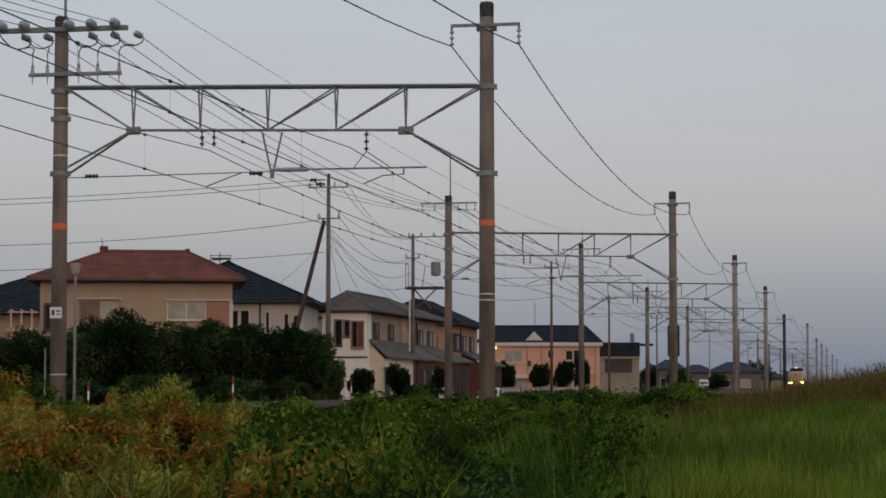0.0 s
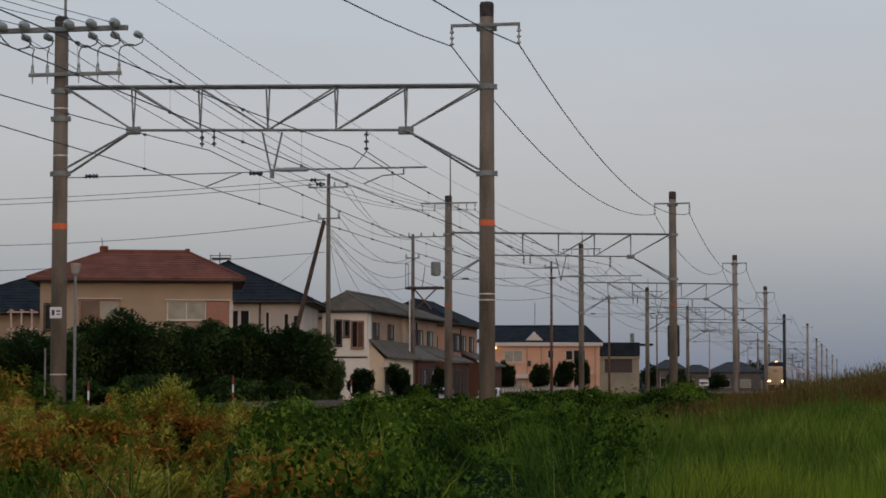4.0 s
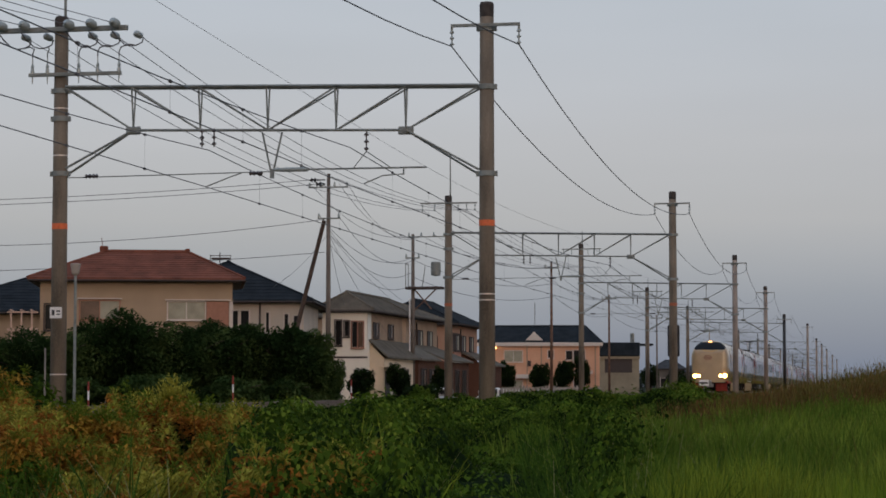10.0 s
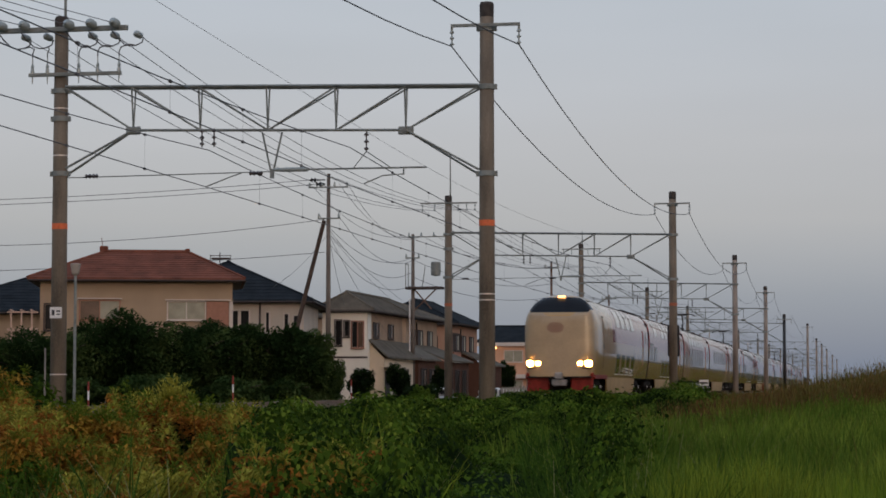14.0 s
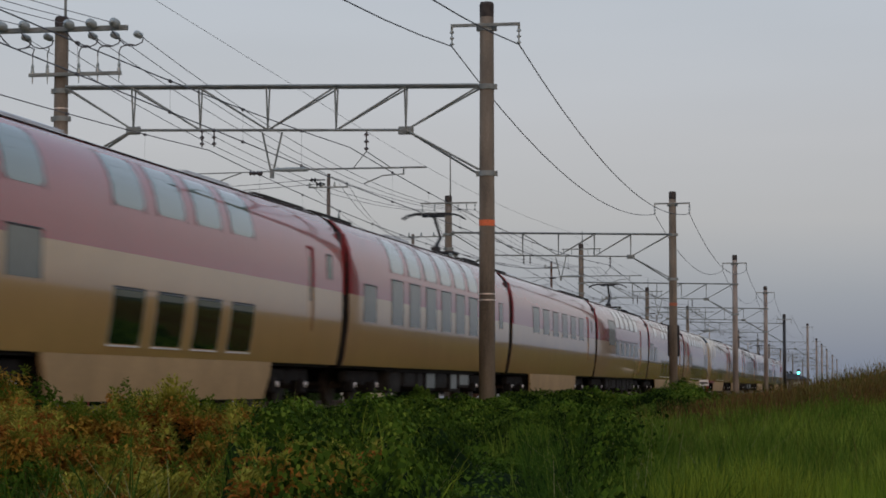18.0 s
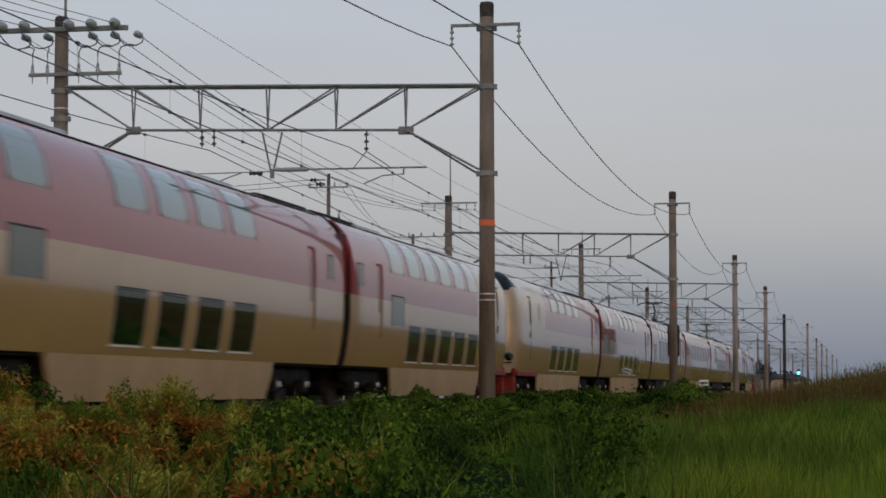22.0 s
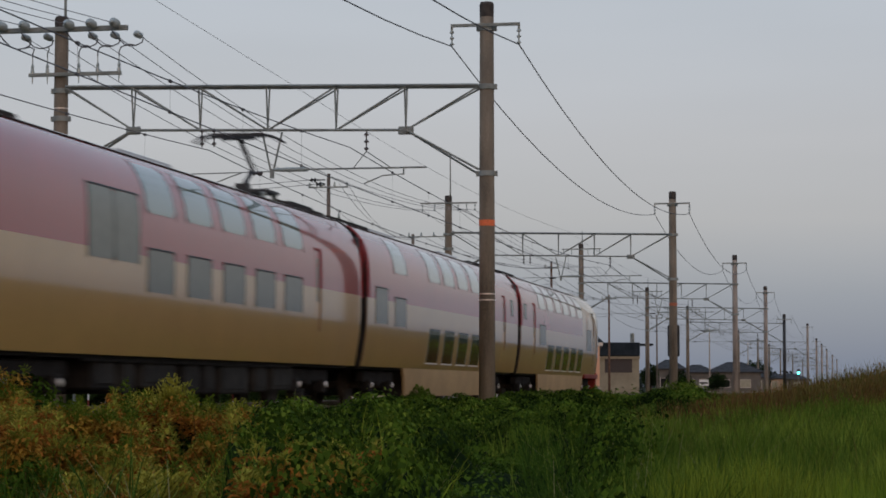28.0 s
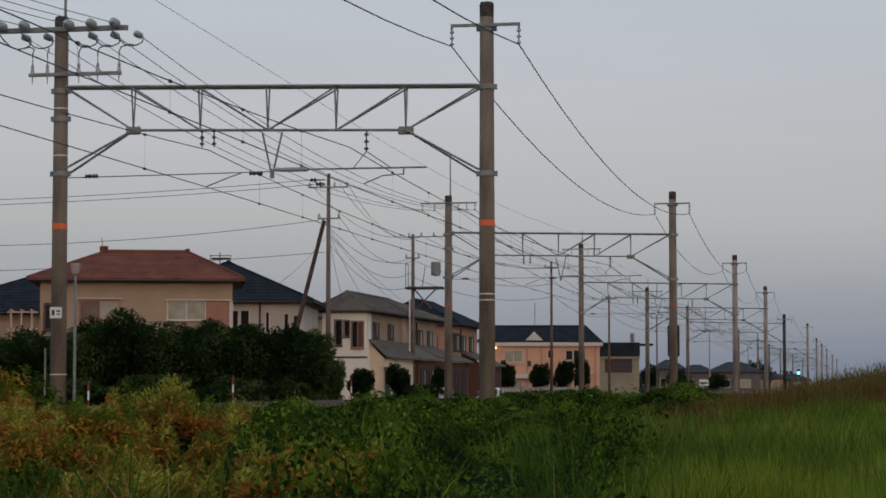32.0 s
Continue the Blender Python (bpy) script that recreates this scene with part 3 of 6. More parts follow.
def doorway(t, y0, y1, z0=1.10, z1=3.02):
    """A plug door set in the side, its far reveal and head showing."""
    for side in (1, -1):
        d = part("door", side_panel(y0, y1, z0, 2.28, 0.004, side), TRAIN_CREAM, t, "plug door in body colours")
        part("door_upper", side_panel(y0, y1, 2.28, z1, 0.004, side), TRAIN_RED, d)
        part("jamb", merge(side_panel(y0 + 0.28, y0 + 0.42, 2.285, z1, 0.020, side), side_panel(y0 - 0.03, y0 + 0.42, z1 - 0.02, z1 + 0.02, 0.024, side)), TRAIN_DOOR_RED, d, "deep red door jamb")
        # darker strip paints the shade of the door's lower reveal
        part("reveal_shade", side_panel(y0 + 0.30, y0 + 0.40, 1.45, 2.28, 0.020, side), TRAIN_BRONZE, d, "bronze strip painted as the shaded lower door reveal")
        part("door_window", side_panel(y0 + 0.04, y0 + 0.22, 2.0, 2.85, 0.008, side, round_=0.04), GLASS_MID, d)


def bogie(t, yc):
    b = part("bogie_frame", merge(box(-1.12, 1.12, yc - 0.22, yc + 0.22, 0.42, 0.72, 0.04), box(0.92, 1.10, yc - 1.55, yc + 1.55, 0.50, 0.74, 0.03), box(-1.10, -0.92, yc - 1.55, yc + 1.55, 0.50, 0.74, 0.03),
                                  box(0.95, 1.16, yc - 1.25, yc - 0.9, 0.28, 0.56, 0.03), box(0.95, 1.16, yc + 0.9, yc + 1.25, 0.28, 0.56, 0.03),
                                  lathe([(0.2, 0.74), (0.26, 0.8), (0.26, 0.92), (0.2, 0.98)], 12, "z", (0.98, yc, 0)), lathe([(0.2, 0.74), (0.26, 0.8), (0.26, 0.92), (0.2, 0.98)], 12, "z", (-0.98, yc, 0))), TRAIN_DARK, t)
    for dy in (-1.05, 1.05):
        part("wheelset", merge(lathe([(0.30, 0.49), (0.43, 0.50), (0.43, 0.60), (0.46, 0.61), (0.46, 0.64), (0.30, 0.65)], 20, "x", (0, yc + dy, 0.44)), lathe([(0.30, -0.65), (0.46, -0.64), (0.46, -0.61), (0.43, -0.60), (0.43, -0.50), (0.30, -0.49)], 20, "x", (0, yc + dy, 0.44)),
                               lathe([(0.08, -0.9), (0.08, 0.9)], 10, "x", (0, yc + dy, 0.44))), WHEEL, b, "steel wheels and axle")
        part("axle_box", lathe([(0.10, 0.95), (0.13, 1.0), (0.13, 1.14), (0.06, 1.18)], 12, "x", (0, yc + dy, 0.44)), TRAIN_GEAR, b)
        part("axle_cap", lathe([(0.07, 1.17), (0.05, 1.2)], 10, "x", (0, yc + dy, 0.44)), STRAP, b, "bright axle cap")


def skirt(t, y0, y1):
    for s in (1, -1):
        bm = bmesh.new()
        pts = [(1.328, 0.852, 0.0), (1.32, 0.55, 0.16), (1.27, 0.18, 0.40)]
        rows = [[bm.verts.new((s * x, y0 + d, z)), bm.verts.new((s * x, y1 - d, z))] for x, z, d in pts]
        for a, b in zip(rows, rows[1:]):
            bm.faces.new((a[0], a[1], b[1], b[0])).smooth = True
        ret = bmesh.ops.extrude_face_region(bm, geom=list(bm.faces))
        for v in ret["geom"]:
            if isinstance(v, bmesh.types.BMVert):
                v.co.x -= s * 0.05
        bmesh.ops.recalc_face_normals(bm, faces=bm.faces)
        for e in bm.edges:
            if len(e.link_faces) == 2 and e.calc_face_angle() > 0.5:
                e.smooth = False
        part("side_skirt", bm, TRAIN_SKIRT, t, "pale lower-deck side skirt")
    part("lower_deck_floor", box(-1.2, 1.2, y0 + 0.45, y1 - 0.45, 0.2, 0.82), TRAIN_DARK, t)


def equipment(t, seed):
    rnd = random.Random(seed)
    y = 5.2
    while y < 15.0:
        w = rnd.uniform(0.6, 1.7)
        zb = rnd.uniform(0.26, 0.42)
        g = part("equipment_box", box(-1.15, 1.18, y, y + w, zb, 0.80, 0.03), TRAIN_GEAR if rnd.random() < 0.55 else TRAIN_DARK, t)
        part("box_cover", box(1.182, 1.20, y + 0.08, y + w - 0.08, zb + 0.08, 0.74, 0.008), TRAIN_GEAR if rnd.random() < 0.72 else STEEL, g)
        y += w + rnd.uniform(0.12, 0.45)
    part("floor_pipe", merge(tube([(1.22, 4.6, 0.76), (1.22, 16.0, 0.76)], 0.03), box(-1.25, 1.25, 4.4, 16.2, 0.78, 0.82)), TRAIN_DARK, t)


def car_end(t, y, d):
    """Gangway bellows and the red end panels at one end; d points outwards."""
    ya, yb = sorted((y, y + d * 0.27))
    part("gangway", box(-0.55, 0.55, ya, yb, 1.0, 3.3, 0.05), BLACK, t, "black gangway bellows")
    ya, yb = sorted((y - d * 0.02, y - d * 0.30))
    for s in (1, -1):
        if d < 0:
            part("end_strip", side_panel(ya, yb, 2.29, 3.80, 0.010, s), TRAIN_DOOR_RED, t, "deep red strip at the car end")
            part("end_edge", side_panel(ya, ya + 0.05, 0.9, 2.28, 0.008, s), TRAIN_BRONZE, t, "bronze edge of the car end")
        yc, yd = sorted((y, y + d * 0.2))
        x0, x1 = sorted((s * 1.28, s * 1.40))
        part("end_fairing", box(x0, x1, yc, yd, 2.25, 3.5, 0.02), TRAIN_DOOR_RED if d < 0 else BLACK, t, "outer fairing of the gangway")
    ya, yb = sorted((y - d * 0.25, y - d * 3.4))
    part("roof_deck", merge(box(-0.75, 0.75, ya, yb, 3.9, 3.985, 0.02), box(-0.55, 0.55, ya + 0.2, yb - 0.2, 3.95, 4.045, 0.02)), TRAIN_GEAR, t, "dark ribbed roof deck at the car end")


def roof_gear(t, panto, seed):
    rnd = random.Random(seed)
    for y in ((5.0, 13.6) if not panto else (8.5,)):
        a = part("roof_unit", box(-0.45, 0.45, y, y + 2.6, 3.98, 4.075, 0.03), TRAIN_ROOF, t, "grey roof cooling unit")
        part("grille", box(-0.36, 0.36, y + 0.4, y + 2.2, 4.077, 4.085), TRAIN_DARK, a)
    part("roof_rib", merge(tube([(0.98, 0.3, 3.825), (0.98, BODY - 0.3, 3.825)], 0.014, 5), tube([(-0.98, 0.3, 3.825), (-0.98, BODY - 0.3, 3.825)], 0.014, 5)), TRAIN_GEAR, t, "dark gutter line along the roof")
    if panto:
        y = panto
        p = part("pantograph", merge(box(-0.55, 0.55, y - 0.45, y + 0.45, 4.12, 4.17), box(-0.12, 0.12, y - 0.35, y - 0.1, 4.17, 4.3), tube([(0, y - 0.25, 4.2), (0, y + 0.45, 4.62)], 0.05, 6), tube([(-0.12, y - 0.15, 4.2), (-0.06, y + 0.5, 4.56)], 0.018, 5),
                                     tube([(0, y + 0.45, 4.62), (0, y - 0.55, 5.14)], 0.034, 6), tube([(0.09, y + 0.45, 4.62), (0.05, y - 0.55, 5.12)], 0.012, 4)), BLACK, t, "single-arm pantograph raised to the wire")
        part("pan_cradle", merge(tube([(-0.3, y - 0.75, 5.16), (-0.3, y - 0.39, 5.16)], 0.02, 4), tube([(0.3, y - 0.75, 5.16), (0.3, y - 0.39, 5.16)], 0.02, 4), tube([(-0.32, y - 0.56, 5.13), (0.32, y - 0.56, 5.13)], 0.028, 5)), BLACK, p)
        for dy in (-0.16, 0.16):
            part("pan_head", merge(tube([(-0.88, y - 0.55 + dy, 5.05), (-0.72, y - 0.55 + dy, 5.15), (-0.5, y - 0.55 + dy, 5.20), (0.5, y - 0.55 + dy, 5.20), (0.72, y - 0.55 + dy, 5.15), (0.88, y - 0.55 + dy, 5.05)], 0.022, 5), box(-0.5, 0.5, y - 0.55 + dy - 0.03, y - 0.55 + dy + 0.03, 5.17, 5.225)), BLACK, p)
        for dx in (-0.45, 0.45):
            for dy in (-0.4, 0.4):
                part("panto_insulator", lathe([(0.05, 4.0), (0.07, 4.03), (0.04, 4.06), (0.07, 4.09), (0.05, 4.12)], 10, "z", (dx, y + dy, 0)), INSUL, t)
        part("roof_hatch", box(-0.6, 0.6, y + 1.2, y + 3.0, 3.98, 4.08, 0.04), TRAIN_DARK, t)


def cab(t, lead, lit):
    """Nose details; lead 1: nose at low y."""
    def yy(a, b):
        a, b = set_back(a), set_back(b)
        return (a, b) if lead > 0 else (LEAD_BODY - b, LEAD_BODY - a)
    for s in (1, -1):
        a, b = yy(-0.10, 0.30)
        for xa, xb in ((0.68, 0.96), (0.99, 1.28)):
            x0, x1 = sorted((s * xa, s * xb))
            h = part("headlight", box(x0, x1, *yy(-0.155 + (0.04 if xa > 1 else 0.0), 0.1), 1.21, 1.47, 0.07), LAMP_HEAD if lit else GLASS_LOW, t, "glowing amber headlight" if lit else "unlit headlight")
        x0, x1 = sorted((s * 0.66, s * 1.24))
        part("lamp_housing", box(x0, x1, *yy(-0.10, 0.1), 1.25, 1.52, 0.02), TRAIN_NOSE, t)
        part("lamp_slot", box(x0, x1, *yy(-0.125, 0.1), 1.13, 1.165), TRAIN_DARK, t)
        x0, x1 = sorted((s * 0.42, s * 1.30))
        part("apron", box(x0, x1, *yy(0.10, 0.35), 0.15, 0.82, 0.05), UNDER_RED, t, "red lower apron")
        part("cab_door_window", side_panel(*yy(2.3, 2.56), 2.35, 3.12, 0.008, s, round_=0.05), TRAIN_BRONZE, t, "narrow bronze-tinted cab door window")
        part("cab_door_edge", merge(side_panel(*yy(2.18, 2.70), 3.2, 3.24, 0.010, s), side_panel(*yy(2.62, 2.64), 1.2, 3.2, 0.006, s)), TRAIN_GEAR, t)
        part("cab_door_handle", side_panel(*yy(2.36, 2.44), 1.95, 2.15, 0.02, s), STEEL, t)
        for k in range(8):
            part("emblem_stripe", side_panel(*yy(4.2 + 0.04 * abs(k - 3.5), 4.9 - 0.04 * abs(k - 3.5)), 2.55 + k * 0.07, 2.575 + k * 0.07, 0.006, s), EMBLEM_FAINT, t, "faint stripe of the round emblem")
    part("red_sill", merge(box(-1.33, 1.33, *yy(0.02, 0.3), 0.80, 0.98, 0.03), box(1.22, 1.38, *yy(0.25, 4.7), 0.74, 0.90, 0.02), box(-1.38, -1.22, *yy(0.25, 4.7), 0.74, 0.90, 0.02)), UNDER_RED, t, "red sill below the nose")
    part("coupler", merge(box(-0.16, 0.16, *yy(-0.42, 0.4), 0.72, 1.0, 0.05), box(-0.30, 0.30, *yy(-0.12, 0.1), 0.46, 0.72, 0.04)), COUPLER, t, "pale grey automatic coupler")
    for s in (1, -1):
        h0, h1, h2 = (set_back(d) if lead > 0 else LEAD_BODY - set_back(d) for d in (-0.05, -0.15, -0.1))
        part("hose", tube([(s * 0.36, h0, 0.95), (s * 0.40, h1, 0.7), (s * 0.30, h2, 0.5)], 0.03, 5), TRAIN_DARK, t)
    em = bmesh.new()
    for k in range(9):
        w = 0.33 * math.sqrt(max(0.05, 1 - ((k - 4) / 5) ** 2))
        add_box(em, -w - 0.14, w - 0.14, *yy(-0.146, -0.06), 2.55 + k * 0.045, 2.575 + k * 0.045)
    part("nose_emblem", em, mat("emblem_rose", (0.20, 0.075, 0.055), 0.5, vary=0.1), t, "round striped rose emblem")
    part("roof_lamp", box(-0.14, 0.14, *yy(0.68, 0.9), 3.93, 4.02, 0.02), LAMP_ROOF if lit else GLASS_LOW, t, "warm roof marker lamp")
    

LOW, MID, TOP = (0.99, 1.77), (1.76, 2.52), (2.93, 3.68)
DUPLEX = dict(lead=0, low=[6.85 + 1.97 * i for i in range(4)], top=[2.8] + [6.85 + 1.97 * i for i in range(4)], mid=[(0.9, 2.1, *MID), (2.9, 4.1, 1.75, 2.37), (19.45, 19.85, 2.5, 2.95)], door=[17.95], skirt=(4.5, 15.9))
CAR_PLANS = [
    dict(lead=1, low=[7.3 + 1.98 * i for i in range(4)], top=[7.3 + 1.98 * i for i in range(4)], mid=[(19.8, 20.2, 2.5, 2.95)], door=[18.3], skirt=(4.8, 15.9)),
    DUPLEX,
    dict(lead=0, low=[], top=[4.1 + 1.97 * i for i in range(6)], mid=[(1.4, 2.6, *MID)] + [(4.2 + 1.97 * i, 5.42 + 1.97 * i, 1.77, 2.75) for i in range(6)] + [(18.95, 19.5, 2.08, 2.78)], door=[17.1], skirt=None, panto=17.2),
    dict(lead=0, low=[], top=[], mid=[(4.3 + 2.3 * i, 5.58 + 2.3 * i, 2.13, 2.92) for i in range(6)] + [(19.45, 19.85, 2.5, 2.95)], door=[18.15], skirt=(4.5, 15.9)),
    dict(lead=0, low=[], top=[6.65 + 1.96 * i for i in range(5)], mid=[(4.2, 5.25, 2.15, 3.14), (5.29, 6.35, 2.15, 3.14)] + [(6.75 + 1.96 * i, 8.0 + 1.96 * i, 1.77, 2.39) for i in range(5)], door=[16.9], skirt=None, panto=17.2),
    DUPLEX,
    dict(lead=-1, low=[5.93 + 1.96 * i for i in range(5)], top=[4.0 + 1.96 * i for i in range(6)], mid=[(0.75, 1.2, 2.5, 2.94), (4.1, 5.4, 1.76, 2.40), (16.4, 17.8, 1.76, 2.53)], door=[2.65], skirt=(4.5, 16.2)),
]
CAR_LABELS = ["double-deck leading sleeper car with dark windscreen and lit amber headlights", "double-deck sleeper car in red and cream with curved roof windows",
              "sleeper motor car with pantograph and tall windows", "single-deck sleeper car with a row of high windows", "sleeper motor car with pantograph and a wide lounge window",
              "double-deck sleeper car in red and cream with curved roof windows", "double-deck end sleeper car with driver's cab in cream"]


def build_car(plan, label, lit, seed):
    t = thing("sleeper_car", pose(X_NEAR, 0, 0), label, "train car", "cars of the sleeper train")
    lead = plan["lead"]
    car_shell(t, lead)
    for y in plan["low"]:
        window(t, y + 0.08, y + 1.44, *LOW, GLASS_LOW, "dark lower-deck window")
    for y in plan["top"]:
        window(t, y + 0.06, y + 1.44, *TOP, GLASS_TOP, "curved upper-deck window", TRAIN_GEAR)
    for a, b, c, d in plan["mid"]:
        window(t, a, b, c, d, GLASS_MID, "pale window with blind", TRAIN_GEAR)
    for y in plan["door"]:
        doorway(t, y, y + 0.85)
    long = LEAD_BODY if lead else BODY
    for yc in (2.9, long - 2.9):
        bogie(t, yc)
    if plan["skirt"]:
        skirt(t, *plan["skirt"])
    else:
        equipment(t, seed)
    for y, d, end in ((0.0, -1, 1), (long, 1, -1)):
        if lead != end:
            car_end(t, y, d)
    part("solebar", merge(box(-1.25, 1.25, 0.2, long - 0.2, 0.78, 0.835)), TRAIN_DARK, t)
    roof_gear(t, plan.get("panto"), seed)
    if lead:
        cab(t, lead, lit)
    return t


# where the first joint between cars stands, second by second
JOINT_TRACK = [(0.0, 411.5), (3.0, 345.3), (6.0, 279.9), (9.0, 215.0), (13.0, 129.0), (17.0, 43.75)]


def joint_y(t):
    for (ta, ya), (tb, yb) in zip(JOINT_TRACK, JOINT_TRACK[1:]):
        if t <= tb:
            return ya + (yb - ya) * (t - ta) / (tb - ta)
    return JOINT_TRACK[-1][1] - SPEED * (t - 17.0)


TRAIN = []
UNIT = 150.45
for unit in range(2):
    for k in range(7):
        if unit == 1 and k:
            ob = copy_thing(TRAIN[k][0], pose(X_NEAR, 0, 0))
        else:
            ob = build_car(CAR_PLANS[k], CAR_LABELS[k] if not (unit and k == 0) else "double-deck cab car coupled within the train, headlights off", unit == 0 and k == 0, 40 + k)
        TRAIN.append((ob, unit * UNIT + (-0.27 - LEAD_BODY if k == 0 else (k - 1) * PITCH + 0.27)))


def motions():
    """The train runs past the camera at a steady pace."""
    stamps = [0.0, 0.4] + [float(s) for s in range(1, 32)] + [31.6, 32.0]
    for ob, back in TRAIN:
        walk(ob, [(s, pose(X_NEAR, joint_y(s) + back, 0)) for s in stamps])


# ---- houses beyond the railway ----
GZ = -1.0
WALL_BEIGE = mat("beige_render", (0.40, 0.295, 0.20), 0.9, vary=0.08, scale=0.6, fine=30, bump=0.15, spec=0.2)
WALL_WHITE = mat("white_render", (0.92, 0.88, 0.78), 0.9, vary=0.06, scale=0.7, fine=30, bump=0.1, spec=0.2)
WALL_PINK = mat("pink_siding", (0.68, 0.385, 0.25), 0.85, vary=0.06, scale=0.8, fine=25, spec=0.2)
WALL_BROWN = mat("brown_siding", (0.42, 0.30, 0.21), 0.9, vary=0.1, scale=0.8, fine=25, spec=0.2)
WALL_ROSE = mat("rose_render", (0.47, 0.285, 0.20), 0.9, vary=0.08, scale=0.7, fine=25, spec=0.1)
WALL_CREAM = mat("cream_render", (0.74, 0.62, 0.46), 0.9, vary=0.08, scale=0.7, fine=25, spec=0.2)
WALL_RUST = mat("dark_red_siding", (0.13, 0.066, 0.046), 0.9, vary=0.15, scale=0.7, fine=25, spec=0.1)
WALL_OLIVE = mat("olive_sheet", (0.30, 0.255, 0.18), 0.9, vary=0.15, scale=0.7, fine=25, spec=0.1)
WALL_FAR = mat("weathered_far_render", (0.16, 0.145, 0.13), 0.9, vary=0.2, scale=0.7, fine=25, spec=0.1)
WALL_GREY = mat("grey_render", (0.55, 0.48, 0.40), 0.9, vary=0.08, scale=0.7, fine=25, spec=0.2)
ROOF_RED = mat("red_roof_tile", (0.18, 0.066, 0.042), 0.9, vary=0.3, scale=1.2, fine=14, bump=0.5, spec=0.2)
ROOF_DARK = mat("dark_slate_tile", (0.022, 0.028, 0.034), 0.95, vary=0.3, scale=1.2, fine=14, bump=0.5, spec=0.1)
# Grey-blue, lighter than the dark slate: distance haze put into the colour.
ROOF_FAR = mat("hazed_far_roof", (0.055, 0.060, 0.066), 0.9, vary=0.25, scale=1.2, fine=14, spec=0.2)
ROOF_GREY = mat("grey_roof_tile", (0.155, 0.138, 0.112), 0.95, vary=0.25, scale=1.2, fine=14, bump=0.5, spec=0.05)
TRIM_WHITE = mat("trim_white", (0.62, 0.55, 0.48), 0.6, vary=0.06)
TRIM_DARK = mat("trim_dark", (0.06, 0.045, 0.04), 0.8, vary=0.1)
PANE_DARK = mat("house_glass_dark", (0.016, 0.016, 0.016), 0.3, vary=0.1, spec=0.12)
PANE_BROWN = mat("shaded_glass", (0.13, 0.08, 0.055), 0.25, vary=0.2, scale=2, spec=0.3)
PANE_PALE = mat("curtained_glass", (0.33, 0.31, 0.23), 0.35, vary=0.15, scale=2, spec=0.3)
SHUTTER = mat("shutter_box", (0.36, 0.17, 0.11), 0.8, vary=0.1)
PORCH = mat("porch_lamp_glow", (1.0, 0.6, 0.25), 0.4, vary=0.0, glow=3.0)


def hip_roof(t, w, d, z0, z1, over, material, ridge, axis="x", label=""):
    """Hipped roof over a w x d house; ridge = (start, end) along its axis. With caps and tile courses."""
    bm = bmesh.new()
    a0, a1, b0, b1, th = -over, w + over, -over, d + over, 0.14
    lo = [bm.verts.new(p) for p in ((a0, b0, z0), (a1, b0, z0), (a1, b1, z0), (a0, b1, z0))]
    up = [bm.verts.new((v.co.x, v.co.y, z0 + th)) for v in lo]
    if axis == "x":
        rid = [bm.verts.new((q, d / 2, z1)) for q in ridge]
        tops = [(up[0], up[1], rid[1], rid[0]), (up[1], up[2], rid[1]), (up[2], up[3], rid[0], rid[1]), (up[3], up[0], rid[0])]
    else:
        rid = [bm.verts.new((w / 2, q, z1)) for q in ridge]
        tops = [(up[0], up[1], rid[0]), (up[1], up[2], rid[1], rid[0]), (up[2], up[3], rid[1]), (up[3], up[0], rid[0], rid[1])]
    slopes = [[v.co.copy() for v in q] for q in tops]
    for q in tops:
        bm.faces.new(q)
    for k in range(4):
        bm.faces.new((lo[k], lo[(k + 1) % 4], up[(k + 1) % 4], up[k]))
    bm.faces.new(lo[::-1])
    corners, rids = [v.co.copy() for v in up], [v.co.copy() for v in rid]
    bmesh.ops.recalc_face_normals(bm, faces=bm.faces)
    r = part("roof", bm, material, t, label)
    part("ridge_cap", tube(rids, 0.13, 6), material, r)
    for c in corners:
        part("hip_cap", tube([c, min(rids, key=lambda q: (q - c).length)], 0.085, 5), material, r)
    for q in slopes[:2]:
        n = 12
        for k in range(1, n):
            u = k / n
            p, e = q[0].lerp(q[-1], u), q[1].lerp(q[2], u)
            part("tile_course", tube([p + Vector((0, 0, 0.006)), e + Vector((0, 0, 0.006))], 0.020, 4, False), material, r)
    part("gutter", merge(tube([(a0, b0 - 0.05, z0), (a1, b0 - 0.05, z0)], 0.05, 6), tube([(a1 + 0.05, b0, z0), (a1 + 0.05, b1, z0)], 0.05, 6)), TRIM_DARK, r)
    part("soffit", merge(box(a0 + 0.1, a1 - 0.1, b0 + 0.1, b1 - 0.1, z0 - 0.08, z0 - 0.01)), TRIM_DARK, t)
    return r


